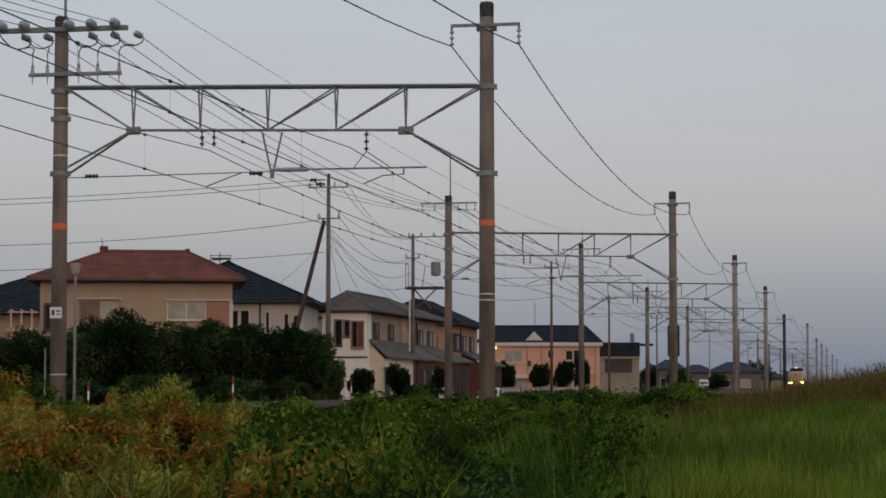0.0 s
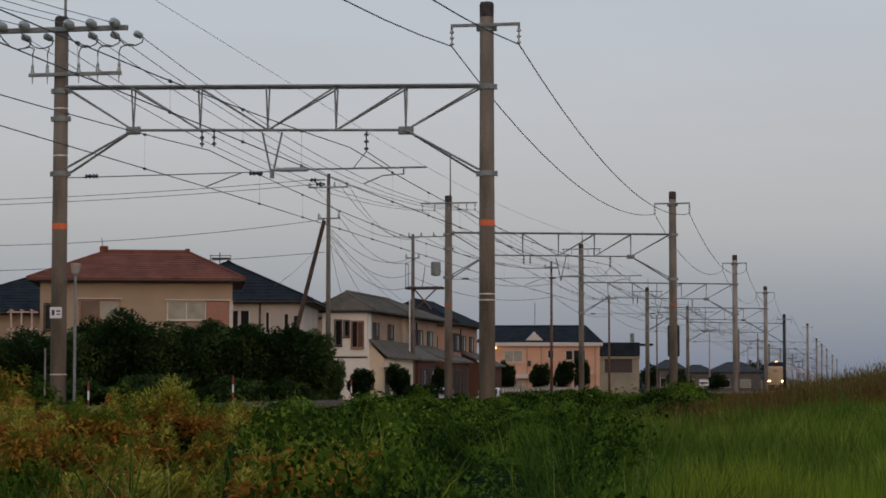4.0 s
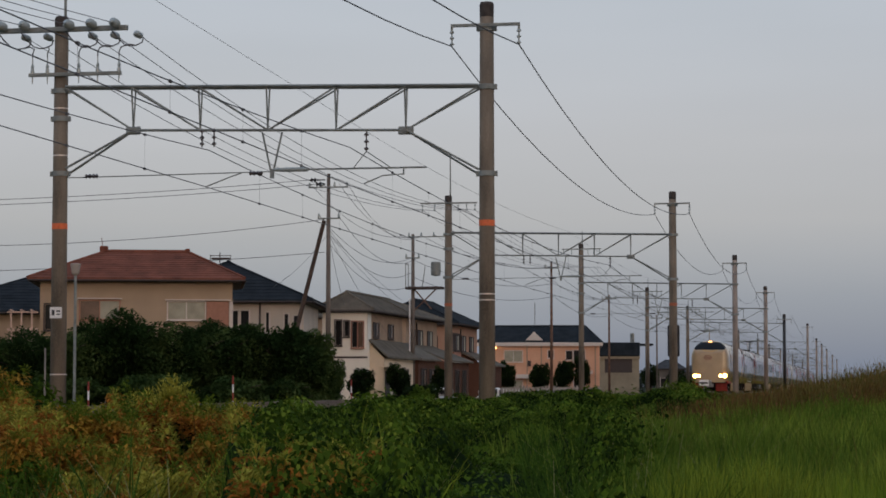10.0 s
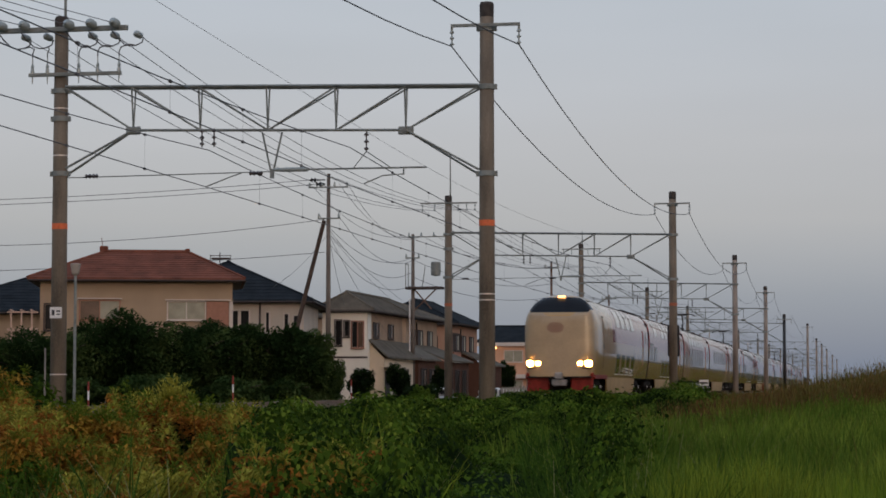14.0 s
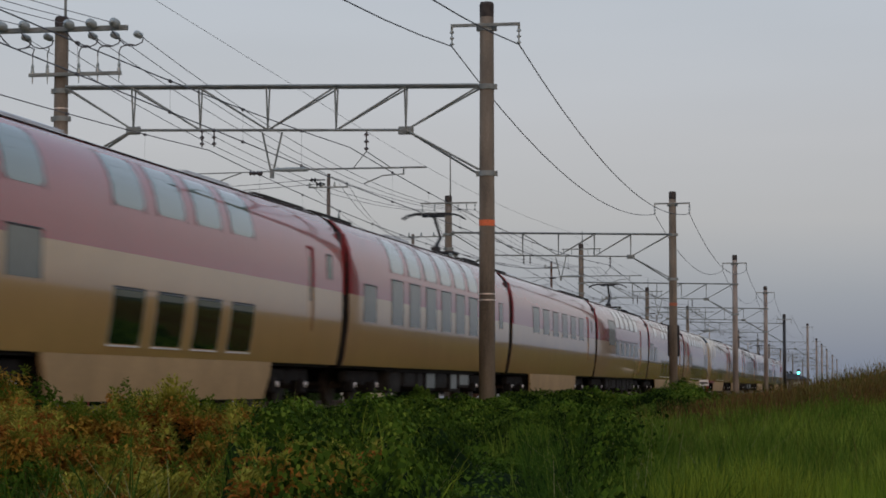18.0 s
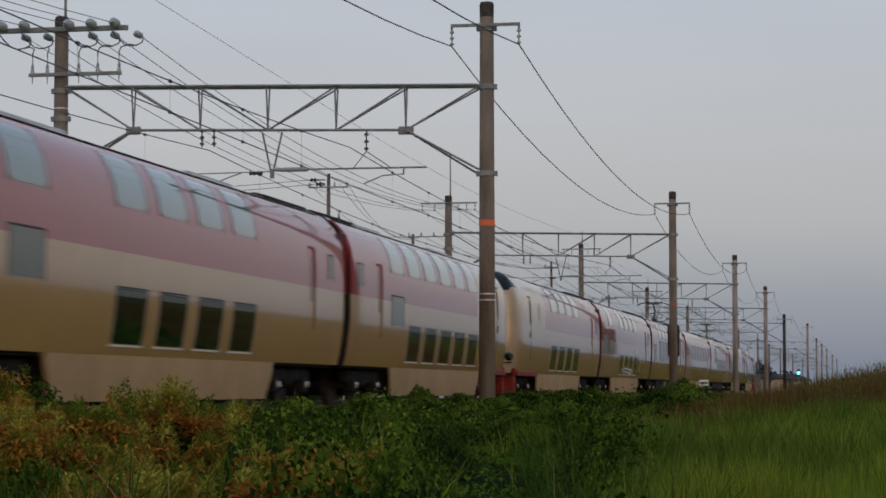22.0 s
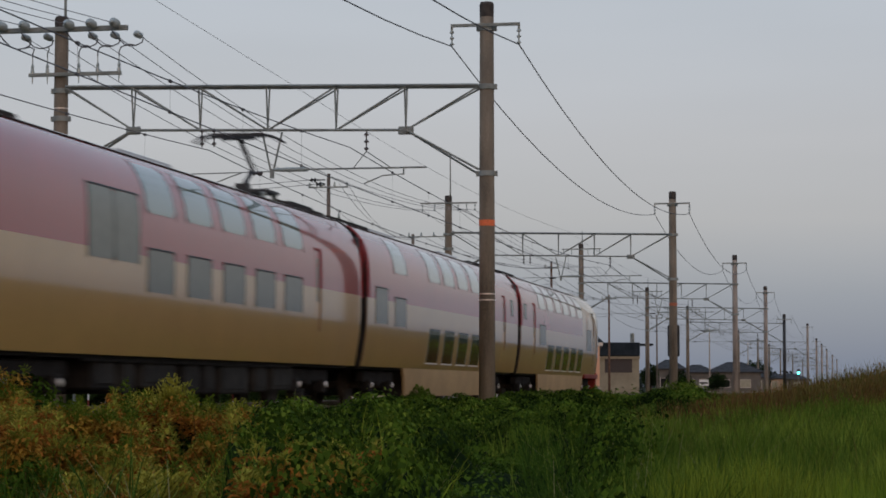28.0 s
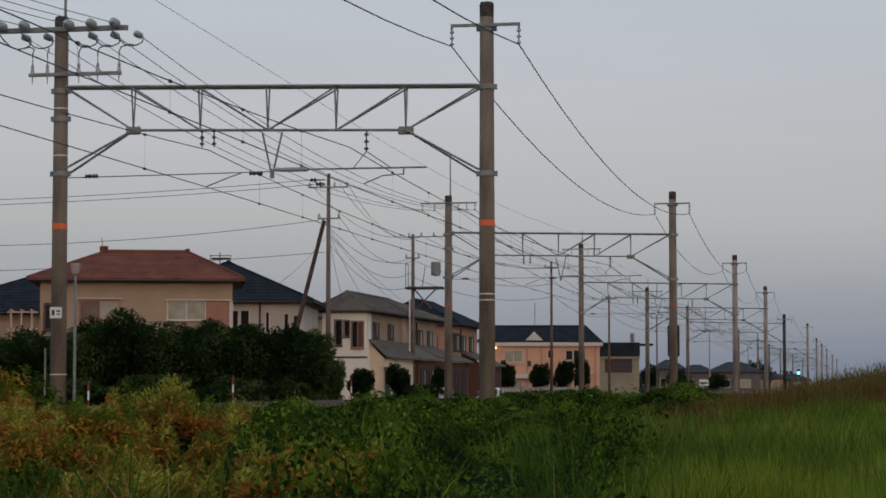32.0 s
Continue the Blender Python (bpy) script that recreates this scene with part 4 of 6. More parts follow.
def house_window(t, wall, a, b, z0, z1, panes=("d", "d"), frame_=None):
    """A framed window in the front wall ('y', at) or the wall towards the track ('x', at), from a to b along it."""
    frame_ = frame_ or TRIM_WHITE
    kind, at = wall
    kinds = {"d": PANE_DARK, "p": PANE_PALE, "b": PANE_BROWN}
    def bx(a0, a1, d0, d1, q0, q1):
        return box(a0, a1, at - d1, at - d0, q0, q1) if kind == "y" else box(at + d0, at + d1, a0, a1, q0, q1)
    win = part("window", merge(bx(a - 0.06, b + 0.06, 0.0, 0.09, z0 - 0.06, z0), bx(a - 0.06, b + 0.06, 0.0, 0.09, z1, z1 + 0.06), bx(a - 0.06, a, 0.0, 0.09, z0, z1), bx(b, b + 0.06, 0.0, 0.09, z0, z1)), frame_, t)
    part("sill", bx(a - 0.1, b + 0.1, 0.0, 0.16, z0 - 0.10, z0 - 0.062), frame_, win)
    n = len(panes)
    for k, c in enumerate(panes):
        p0, p1 = a + (b - a) * k / n + 0.025, a + (b - a) * (k + 1) / n - 0.025
        part("pane", bx(p0, p1, 0.012, 0.03 + 0.012 * (k % 2), z0 + 0.02, z1 - 0.02), kinds[c], win)
        if k:
            m = a + (b - a) * k / n
            part("mullion", bx(m - 0.025, m + 0.025, 0.0, 0.07, z0, z1), frame_, win)
    return win


def house(x, y, rz, label, name="house"):
    return thing(name, pose(x, y, 0, 0, 0, rz), label, "house", "houses along the line")


def lean_to(t, x0, x1, y0, y1, zh, zl, wall_mat, roof_mat):
    """Single-storey annexe with a roof that falls away from the house."""
    part("annexe_wall", box(x0 + 0.01, x1 - 0.35, y0 + 0.3, y1 - 0.3, GZ - 0.3, zl), wall_mat, t)
    bm = bmesh.new()
    q = [(x0, y0, zh), (x1, y0, zl), (x1, y1, zl), (x0, y1, zh)]
    lo = [bm.verts.new(v) for v in q]
    hi = [bm.verts.new((v[0], v[1], v[2] + 0.13)) for v in q]
    bm.faces.new(lo[::-1])
    bm.faces.new(hi)
    for k in range(4):
        bm.faces.new((lo[k], lo[(k + 1) % 4], hi[(k + 1) % 4], hi[k]))
    r = part("annexe_roof", bm, roof_mat, t)
    gb = bmesh.new()
    gb.faces.new([gb.verts.new(v) for v in ((x0, y0 + 0.3, zl), (x1 - 0.35, y0 + 0.3, zl), (x0, y0 + 0.3, zh - 0.1))])
    part("annexe_gable", gb, wall_mat, t)
    return r


# red-tiled house
t = house(-41.75, 109.1, 17, "two-storey beige house with a red tiled hipped roof")
W, D = 9.87, 8.0
part("wall", box(0, W, 0, D, GZ - 0.3, 5.95), WALL_BEIGE, t)
r = hip_roof(t, W, D, 5.93, 7.68, 0.62, ROOF_RED, (3.1, 7.55), "x", "faded red tiled hipped roof")
part("ridge_ornament", merge(box(2.85, 3.3, D / 2 - 0.12, D / 2 + 0.12, 7.62, 7.98, 0.05), box(7.4, 7.65, D / 2 - 0.1, D / 2 + 0.1, 7.62, 7.86, 0.03), tube([(3.0, D / 2, 7.9), (2.95, D / 2, 8.45)], 0.02)), ROOF_RED, r)
house_window(t, ("y", 0), 2.05, 4.05, 3.95, 4.88, ("b", "p"), SHUTTER)
house_window(t, ("y", 0), 6.55, 8.45, 3.95, 4.84, ("p", "p"), TRIM_WHITE)
house_window(t, ("y", 0), 0.25, 1.0, 3.4, 4.7, ("d",), TRIM_DARK)
part("shutter_case", box(8.52, 9.68, -0.13, -0.01, 3.6, 4.86, 0.02), SHUTTER, t, "brown shutter case")
part("corner_post", box(9.72, 9.90, -0.06, 0.06, GZ, 4.9), TRIM_WHITE, t)
part("window_hood", merge(box(1.9, 4.2, -0.2, -0.005, 4.98, 5.03), box(6.4, 9.8, -0.2, -0.005, 4.92, 4.97)), TRIM_WHITE, t)

PERGOLA = mat("pale_pink_timber", (0.60, 0.42, 0.33), 0.8, vary=0.15, scale=3)
# garden frame beside it
t = thing("pergola", pose(-42.6, 107.3, 0, 0, 0, 17), "bare weathered wooden garden frame", "pergola")
for k in range(3):
    part("post", box(k * 0.52 - 0.04, k * 0.52 + 0.04, -0.05, 0.05, GZ, 4.35 - 0.06 * k), PERGOLA, t)
    part("rafter", box(k * 0.52 - 0.03, k * 0.52 + 0.03, -0.6, 1.4, 4.28, 4.37), PERGOLA, t)
part("rail", merge(box(-0.2, 1.35, -0.04, 0.04, 4.2, 4.28), box(-0.2, 1.35, -0.04, 0.04, 3.3, 3.42)), PERGOLA, t)

# dark-roofed house at the edge
t = house(-53.0, 121.0, 17, "low house with a dark blue-black tiled roof")
part("wall", box(0, 11, 0, 9, GZ - 0.3, 4.75), WALL_BEIGE, t)
hip_roof(t, 11, 9, 4.72, 7.1, 0.7, ROOF_DARK, (5.6, 6.6), "x")
house_window(t, ("y", 0), 8.2, 9.8, 2.4, 3.8, ("d", "p"))

# black-roofed house
t = house(-42.9, 127.4, 9, "pale two-storey house with a black tiled roof")
part("wall", box(0, 10.2, 0, 10, GZ - 0.3, 5.55), WALL_GREY, t)
r = hip_roof(t, 10.2, 10, 5.5, 8.15, 0.6, ROOF_DARK, (4.4, 5.6), "y")
part("roof_aerial", merge(tube([(4.6, 4.5, 8.1), (4.6, 4.5, 8.75)], 0.03), tube([(4.0, 4.5, 8.55), (5.3, 4.5, 8.55)], 0.025), tube([(4.0, 4.5, 8.2), (4.0, 4.5, 8.6)], 0.02), tube([(5.25, 4.5, 8.2), (5.25, 4.5, 8.6)], 0.02), box(4.1, 5.2, 4.3, 4.7, 8.3, 8.42)), TRIM_DARK, r)
house_window(t, ("y", 0), 5.75, 6.3, 3.4, 5.0, ("d",))
house_window(t, ("y", 0), 6.45, 6.95, 3.4, 5.0, ("d",))
house_window(t, ("y", 0), 7.95, 8.15, 3.7, 4.9, ("d",))
house_window(t, ("y", 0), 9.05, 9.3, 3.7, 4.8, ("d",))
house_window(t, ("y", 0), 9.6, 10.0, 3.9, 4.7, ("d",))
part("downpipe", merge(tube([(7.6, -0.08, 5.5), (7.6, -0.08, GZ)], 0.06)), TRIM_DARK, t)
part("balcony_rail", merge(box(5.5, 7.3, -0.6, -0.55, 3.0, 3.4), box(5.5, 7.3, -0.6, -0.01, 2.9, 3.0)), TRIM_WHITE, t)

# white-fronted house with brown side
t = house(-34.35, 140.0, 0, "two-storey house, white front, brown side wall, grey tiled roof")
part("wall", box(0, 2.95, 0, 11, GZ - 0.3, 5.35), WALL_BROWN, t)
part("front_wall", merge(box(-0.02, 2.97, -0.06, -0.002, GZ - 0.3, 5.34), box(2.952, 3.0, -0.06, 0.9, GZ - 0.3, 5.34)), WALL_WHITE, t, "white rendered front wall")
hip_roof(t, 2.95, 11, 5.32, 6.6, 0.55, ROOF_GREY, (0.4, 10.6), "y")
house_window(t, ("y", -0.06), 0.85, 1.25, 3.15, 4.75, ("d",), TRIM_DARK)
house_window(t, ("y", -0.06), 1.45, 1.75, 3.7, 4.7, ("d",), TRIM_DARK)
house_window(t, ("y", -0.06), 1.95, 2.7, 3.0, 4.65, ("d", "b"), SHUTTER)
for a in (1.6, 6.2):
    house_window(t, ("x", 2.95), a, a + 1.6, 3.7, 4.6, ("d", "b"), TRIM_DARK)
part("belt_course", box(0, 2.97, -0.09, -0.061, 2.3, 2.42), TRIM_DARK, t)
lean_to(t, 2.98, 4.3, 0.2, 10.8, 3.42, 2.3, WALL_CREAM, ROOF_GREY)
lean_to(t, 1.95, 4.35, 11.1, 18.2, 3.5, 2.3, WALL_RUST, ROOF_GREY)
part("porch_roof", merge(box(3.65, 4.7, 0.35, 2.6, 1.72, 1.80), box(4.63, 4.71, 0.3, 2.62, 1.66, 1.86)), WALL_CREAM, t, "cream porch canopy")
part("porch_post", merge(box(4.55, 4.63, 0.4, 0.48, GZ, 1.72), box(4.55, 4.63, 2.4, 2.48, GZ, 1.72)), TRIM_DARK, t)
part("porch_door", box(3.955, 3.99, 0.7, 2.2, GZ, 1.5), TRIM_DARK, t, "dark wooden porch door")
for a in (3.6, 6.2):
    house_window(t, ("x", 3.95), a, a + 1.7, -0.2, 1.6, ("d", "d"), TRIM_DARK)
for a in (12.2, 15.2):
    house_window(t, ("x", 4.0), a, a + 1.9, -0.3, 1.7, ("d", "b"), TRIM_DARK)

# row behind
for x, y, lab, wm, rm, z1 in ((-40.0, 160.0, "brown and pink two-storey house with grey roof", WALL_BROWN, ROOF_GREY, 7.3), (-40.0, 178.5, "pinkish two-storey house with a dark roof", WALL_ROSE, ROOF_DARK, 7.7), (-45.5, 200.0, "red-brown two-storey house with a dark roof", SHUTTER, ROOF_DARK, 6.9)):
    t = house(x, y, 0, lab)
    part("wall", box(0, 7.0, 0, 12, GZ - 0.3, 5.62), wm, t)
    part("front_wall", box(-0.02, 7.02, -0.05, -0.002, GZ - 0.3, 5.6), wm, t)
    hip_roof(t, 7.0, 12, 5.58, z1, 0.7, rm, (2.2, 10.4), "y")
    house_window(t, ("y", -0.05), 4.6, 5.8, 3.5, 4.6, ("d", "p"), TRIM_DARK)
    for a in (1.2, 4.2, 8.0):
        house_window(t, ("x", 7.0), a, a + 1.8, 3.5, 4.7, ("d", "p"), TRIM_DARK)
    part("downpipe", tube([(7.08, 3.6, 5.3), (7.08, 3.6, GZ)], 0.06), TRIM_DARK, t)
    if y > 170:
        # flat dark panel stands in for the shade of a recess
        rec = part("balcony_recess", box(7.002, 7.02, 0.3, 3.6, 2.75, 4.9), TRIM_DARK, t, "dark panel painted as a shaded balcony recess")
        part("balcony_rail", box(7.02, 7.12, 0.2, 3.7, 2.5, 3.35), SHUTTER, rec, "brown balcony front")
        part("balcony_slab", box(7.002, 7.2, 0.1, 3.8, 2.36, 2.5), TRIM_WHITE, rec)
        lean_to(t, 7.02, 9.6, 3.9, 11.5, 3.3, 2.2, WALL_RUST, ROOF_GREY)
        part("ground_shutter", box(7.002, 7.06, 0.4, 3.4, GZ, 1.6), WALL_RUST, t, "dark ground-floor shutter")
        continue
    lean_to(t, 7.02, 10.2, 0.0, 10.5, 3.5, 2.3, WALL_RUST, ROOF_GREY)
    for a in (1.5, 4.2, 7.2):
        house_window(t, ("x", 9.85), a, a + 1.6, 0.0, 1.7, ("d", "d"), TRIM_DARK)

# pink apartment house
t = house(-40.2, 233.2, 8, "pink two-storey apartment house with blue-black roof and white gablet", "apartment_house")
W = 12.75
part("wall", box(0, W, 0, 8.5, GZ - 0.3, 5.15), WALL_PINK, t)
r = hip_roof(t, W, 8.5, 5.12, 7.07, 0.3, ROOF_DARK, (1.4, 11.35), "x", "blue-black tiled roof")
part("fascia", box(-0.33, W + 0.33, -0.42, -0.37, 4.85, 5.22), TRIM_WHITE, t, "white fascia board")
bm = bmesh.new()
tri = [(4.9, 5.45), (6.8, 5.45), (5.85, 6.38)]
a = [bm.verts.new((x, -0.05, z)) for x, z in tri]
b = [bm.verts.new((x, 3.2, z)) for x, z in tri]
bm.faces.new(a)
bm.faces.new(b[::-1])
for k in range(3):
    bm.faces.new((a[k], b[k], b[(k + 1) % 3], a[(k + 1) % 3]))
bmesh.ops.recalc_face_normals(bm, faces=bm.faces)
part("gablet", bm, TRIM_WHITE, r, "white triangular gablet")
for a, b, z0, z1, p in ((2.7, 4.6, 3.2, 4.35, "pp"), (9.2, 9.9, 3.4, 4.35, "d"), (10.0, 11.2, 3.2, 4.4, "dd"), (7.3, 7.9, 3.6, 4.4, "d"), (2.7, 4.6, -0.6, 1.2, "dp"), (7.6, 9.2, -0.6, 1.2, "pp"), (10.0, 11.2, -0.4, 1.2, "dd")):
    house_window(t, ("y", 0), a, b, z0, z1, tuple(p))
for x in (5.1, 6.6, 12.3):
    part("downpipe", tube([(x, -0.08, 5.0), (x, -0.08, GZ)], 0.07), WALL_BROWN, t)
part("balcony_band", box(3.9, 5.9, -0.7, -0.01, 1.45, 1.85), TRIM_WHITE, t, "white balcony band")
part("balcony_band", box(9.6, 12.0, -0.7, -0.01, 1.9, 2.25), TRIM_WHITE, t, "white balcony band")
part("vent_box", merge(box(5.15, 5.5, -0.2, -0.01, 2.7, 3.3), box(7.0, 7.3, -0.2, -0.01, 2.6, 3.1)), TRIM_DARK, t)
part("porch_lamp", box(1.6, 1.85, -0.25, -0.05, 4.55, 4.8, 0.03), PORCH, t, "small lit porch lamp")
part("mast", tube([(5.9, 4.3, 7.2), (5.9, 4.3, 9.6)], 0.04), STEEL, t)

# workshop beyond
t = thing("workshop", pose(-33.6, 285.0, 0, 0, 0, 7), "grey workshop with a dark roof and wide opening", "building")
part("wall", box(0, 5.2, 0, 12, GZ - 0.3, 4.9), WALL_OLIVE, t)
part("roof", merge(box(-0.4, 5.3, -0.5, 12.5, 4.5, 6.25, 0.1), box(5.3, 7.0, -0.4, 6.0, 5.9, 6.1)), ROOF_DARK, t, "dark sheet roof")
part("opening", box(0.8, 4.3, -0.03, -0.004, 2.4, 4.15), TRIM_DARK, t)
part("lintel", box(-0.1, 5.3, -0.3, -0.02, 4.16, 4.5), WALL_OLIVE, t)
part("vent_stack", tube([(4.4, 3, 6.2), (4.4, 3, 7.5)], 0.28, 8), STEEL, t)

# far houses
FAR = [(-30.5, 330.0, 3.2, 4.9, WALL_FAR, 4.0), (-30.0, 372.0, 3.0, 4.6, WALL_FAR, 5.0), (-27.0, 395.0, 3.2, 5.3, WALL_FAR, 9.0), (-23.5, 430.0, 2.4, 4.2, WALL_FAR, 5.0), (-22.8, 470.0, 2.4, 4.0, WALL_BROWN, 6.0), (-21.6, 540.0, 2.5, 4.2, WALL_FAR, 8.0)]
for x, y, ze, zr, wm, w in FAR:
    t = house(x, y, 5, "distant low house with a grey roof")
    part("wall", box(0, w, 0, 8, GZ - 0.3, ze), wm, t)
    hip_roof(t, w, 8, ze, zr - 0.35, 0.5, ROOF_FAR, (w * 0.35, w * 0.65), "x")
    house_window(t, ("y", 0), w * 0.2, w * 0.4, 0.6, 1.9, ("d",))
    house_window(t, ("y", 0), w * 0.6, w * 0.8, 0.6, 1.9, ("p",))


# ---- plants ----
RNG = np.random.default_rng(7)


def wedge(n, a0, a1, y0, y1):
    """Random places on the ground between two bearings (degrees left of the track) and two distances."""
    a = np.radians(RNG.uniform(a0, a1, n))
    y = np.sqrt(RNG.uniform(y0 ** 2, y1 ** 2, n))
    return -y * np.tan(a), y


def lumps(x, y, s, seed=0.0):
    """Smooth bumpy field from 0 to 1."""
    v = np.sin(x / s * 1.7 + seed) * np.cos(y / s * 1.1 + seed * 2.3) + 0.6 * np.sin(x / s * 3.9 - y / s * 2.1 + seed * 5) + 0.35 * np.sin(x / s * 7.3 + y / s * 5.7 + seed * 3)
    return np.clip(0.5 + v / 3.0, 0, 1)


def leaf_mesh(c, length, width, up, az=None, fold=0.25):
    """Diamond leaves with a folded midrib: centres c (n,3)."""
    n = len(c)
    az = RNG.uniform(0, math.tau, n) if az is None else az
    d = np.stack([np.cos(az) * np.cos(up), np.sin(az) * np.cos(up), np.sin(up)], -1)
    side = np.stack([-np.sin(az), np.cos(az), RNG.normal(0, 0.3, n)], -1)
    side /= np.linalg.norm(side, axis=1, keepdims=True)
    l, w = length[:, None], width[:, None]
    nrm = np.cross(d, side)
    v = np.stack([c - d * l * 0.5, c + side * w * 0.5 + nrm * w * fold - d * l * 0.05, c + d * l * 0.5, c - side * w * 0.5 + nrm * w * fold - d * l * 0.05], 1)
    f = np.arange(n * 4).reshape(n, 4)
    return v.reshape(-1, 3), f


def leaf_on(c, length, width, nrm, fold=0.2):
    """Leaves that lie on a surface with normals nrm, tips hanging downhill."""
    n = len(c)
    down = np.array([0, 0, -1.0]) + nrm * nrm[:, 2:3] + RNG.normal(0, 0.45, (n, 3))
    d = down - nrm * np.sum(down * nrm, 1, keepdims=True)
    d /= np.linalg.norm(d, axis=1, keepdims=True) + 1e-6
    side = np.cross(nrm, d)
    l, w = length[:, None], width[:, None]
    v = np.stack([c - d * l * 0.5, c + side * w * 0.5 + nrm * w * fold - d * l * 0.05, c + d * l * 0.5, c - side * w * 0.5 + nrm * w * fold - d * l * 0.05], 1)
    return v.reshape(-1, 3), np.arange(n * 4).reshape(n, 4)


def blade_mesh(b, h, w, lean, az=None):
    """Curved grass blades from base points b (n,3)."""
    n = len(b)
    az = RNG.uniform(0, math.tau, n) if az is None else az
    d = np.stack([np.cos(az), np.sin(az), np.zeros(n)], -1)
    face = RNG.uniform(0, math.tau, n)
    s = np.stack([np.cos(face), np.sin(face), np.zeros(n)], -1) * w[:, None]
    up = np.array([0, 0, 1.0])
    rows = []
    for t, k in ((0.0, 1.0), (0.4, 0.95), (0.75, 0.65), (1.0, 0.08)):
        p = b + up * (h * t * (1 - 0.25 * lean * t))[:, None] + d * (h * lean * t * t)[:, None]
        rows += [p - s * k * 0.5, p + s * k * 0.5]
    v = np.stack(rows, 1).reshape(-1, 3)
    base = np.arange(n)[:, None] * 8
    f = np.concatenate([base + np.array(q) for q in ([0, 1, 3, 2], [2, 3, 5, 4], [4, 5, 7, 6])], 0)
    return v, f


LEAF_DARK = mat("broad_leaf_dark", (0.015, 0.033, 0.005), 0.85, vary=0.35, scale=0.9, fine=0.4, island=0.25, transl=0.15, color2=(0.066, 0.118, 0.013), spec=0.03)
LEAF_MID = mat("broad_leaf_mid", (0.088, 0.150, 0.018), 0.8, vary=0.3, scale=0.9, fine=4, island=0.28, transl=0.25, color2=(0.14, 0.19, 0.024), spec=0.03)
GRASS = mat("tall_grass", (0.100, 0.175, 0.022), 0.85, vary=0.35, scale=0.5, fine=2.2, island=0.4, transl=0.3, color2=(0.20, 0.26, 0.036), spec=0.03)
GRASS_DRY = mat("dry_grass", (0.155, 0.078, 0.028), 0.9, vary=0.25, scale=0.3, fine=2, island=0.4, transl=0.25, color2=(0.12, 0.12, 0.03), spec=0.03)
GRASS_FRESH = mat("fresh_grass", (0.26, 0.32, 0.035), 0.85, vary=0.3, scale=0.7, fine=2.2, island=0.4, transl=0.3, color2=(0.12, 0.2, 0.016), spec=0.03)
GRASS_DARK = mat("dark_grass", (0.042, 0.095, 0.014), 0.85, vary=0.3, scale=0.7, fine=2.2, island=0.4, transl=0.25, color2=(0.055, 0.105, 0.014), spec=0.03)
STRAW = mat("pale_straw", (0.30, 0.28, 0.13), 0.8, vary=0.2, island=0.3, transl=0.2, spec=0.1)
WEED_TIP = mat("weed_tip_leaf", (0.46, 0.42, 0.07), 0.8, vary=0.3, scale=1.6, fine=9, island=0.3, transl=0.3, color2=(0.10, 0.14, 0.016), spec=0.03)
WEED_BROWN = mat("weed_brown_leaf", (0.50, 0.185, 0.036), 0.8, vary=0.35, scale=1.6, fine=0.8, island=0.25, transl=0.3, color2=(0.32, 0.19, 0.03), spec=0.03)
STEM = mat("weed_stem", (0.13, 0.09, 0.03), 0.8, vary=0.25, island=0.3, spec=0.1)


def join_np(parts):
    vs, fs, k = [], [], 0
    for v, f in parts:
        vs.append(v)
        fs.append(f + k)
        k += len(v)
    return np.concatenate(vs), np.concatenate(fs)


def soft_edge(x, y, bearing, width):
    """True where a plant belongs to the left of a ragged border at that bearing."""
    b = np.degrees(np.arctan2(-x, y)) + width * (lumps(x, y, 1.0, 11.0) - 0.5) * 2.5 + RNG.normal(0, 0.35 * width, len(x))
    return b > bearing


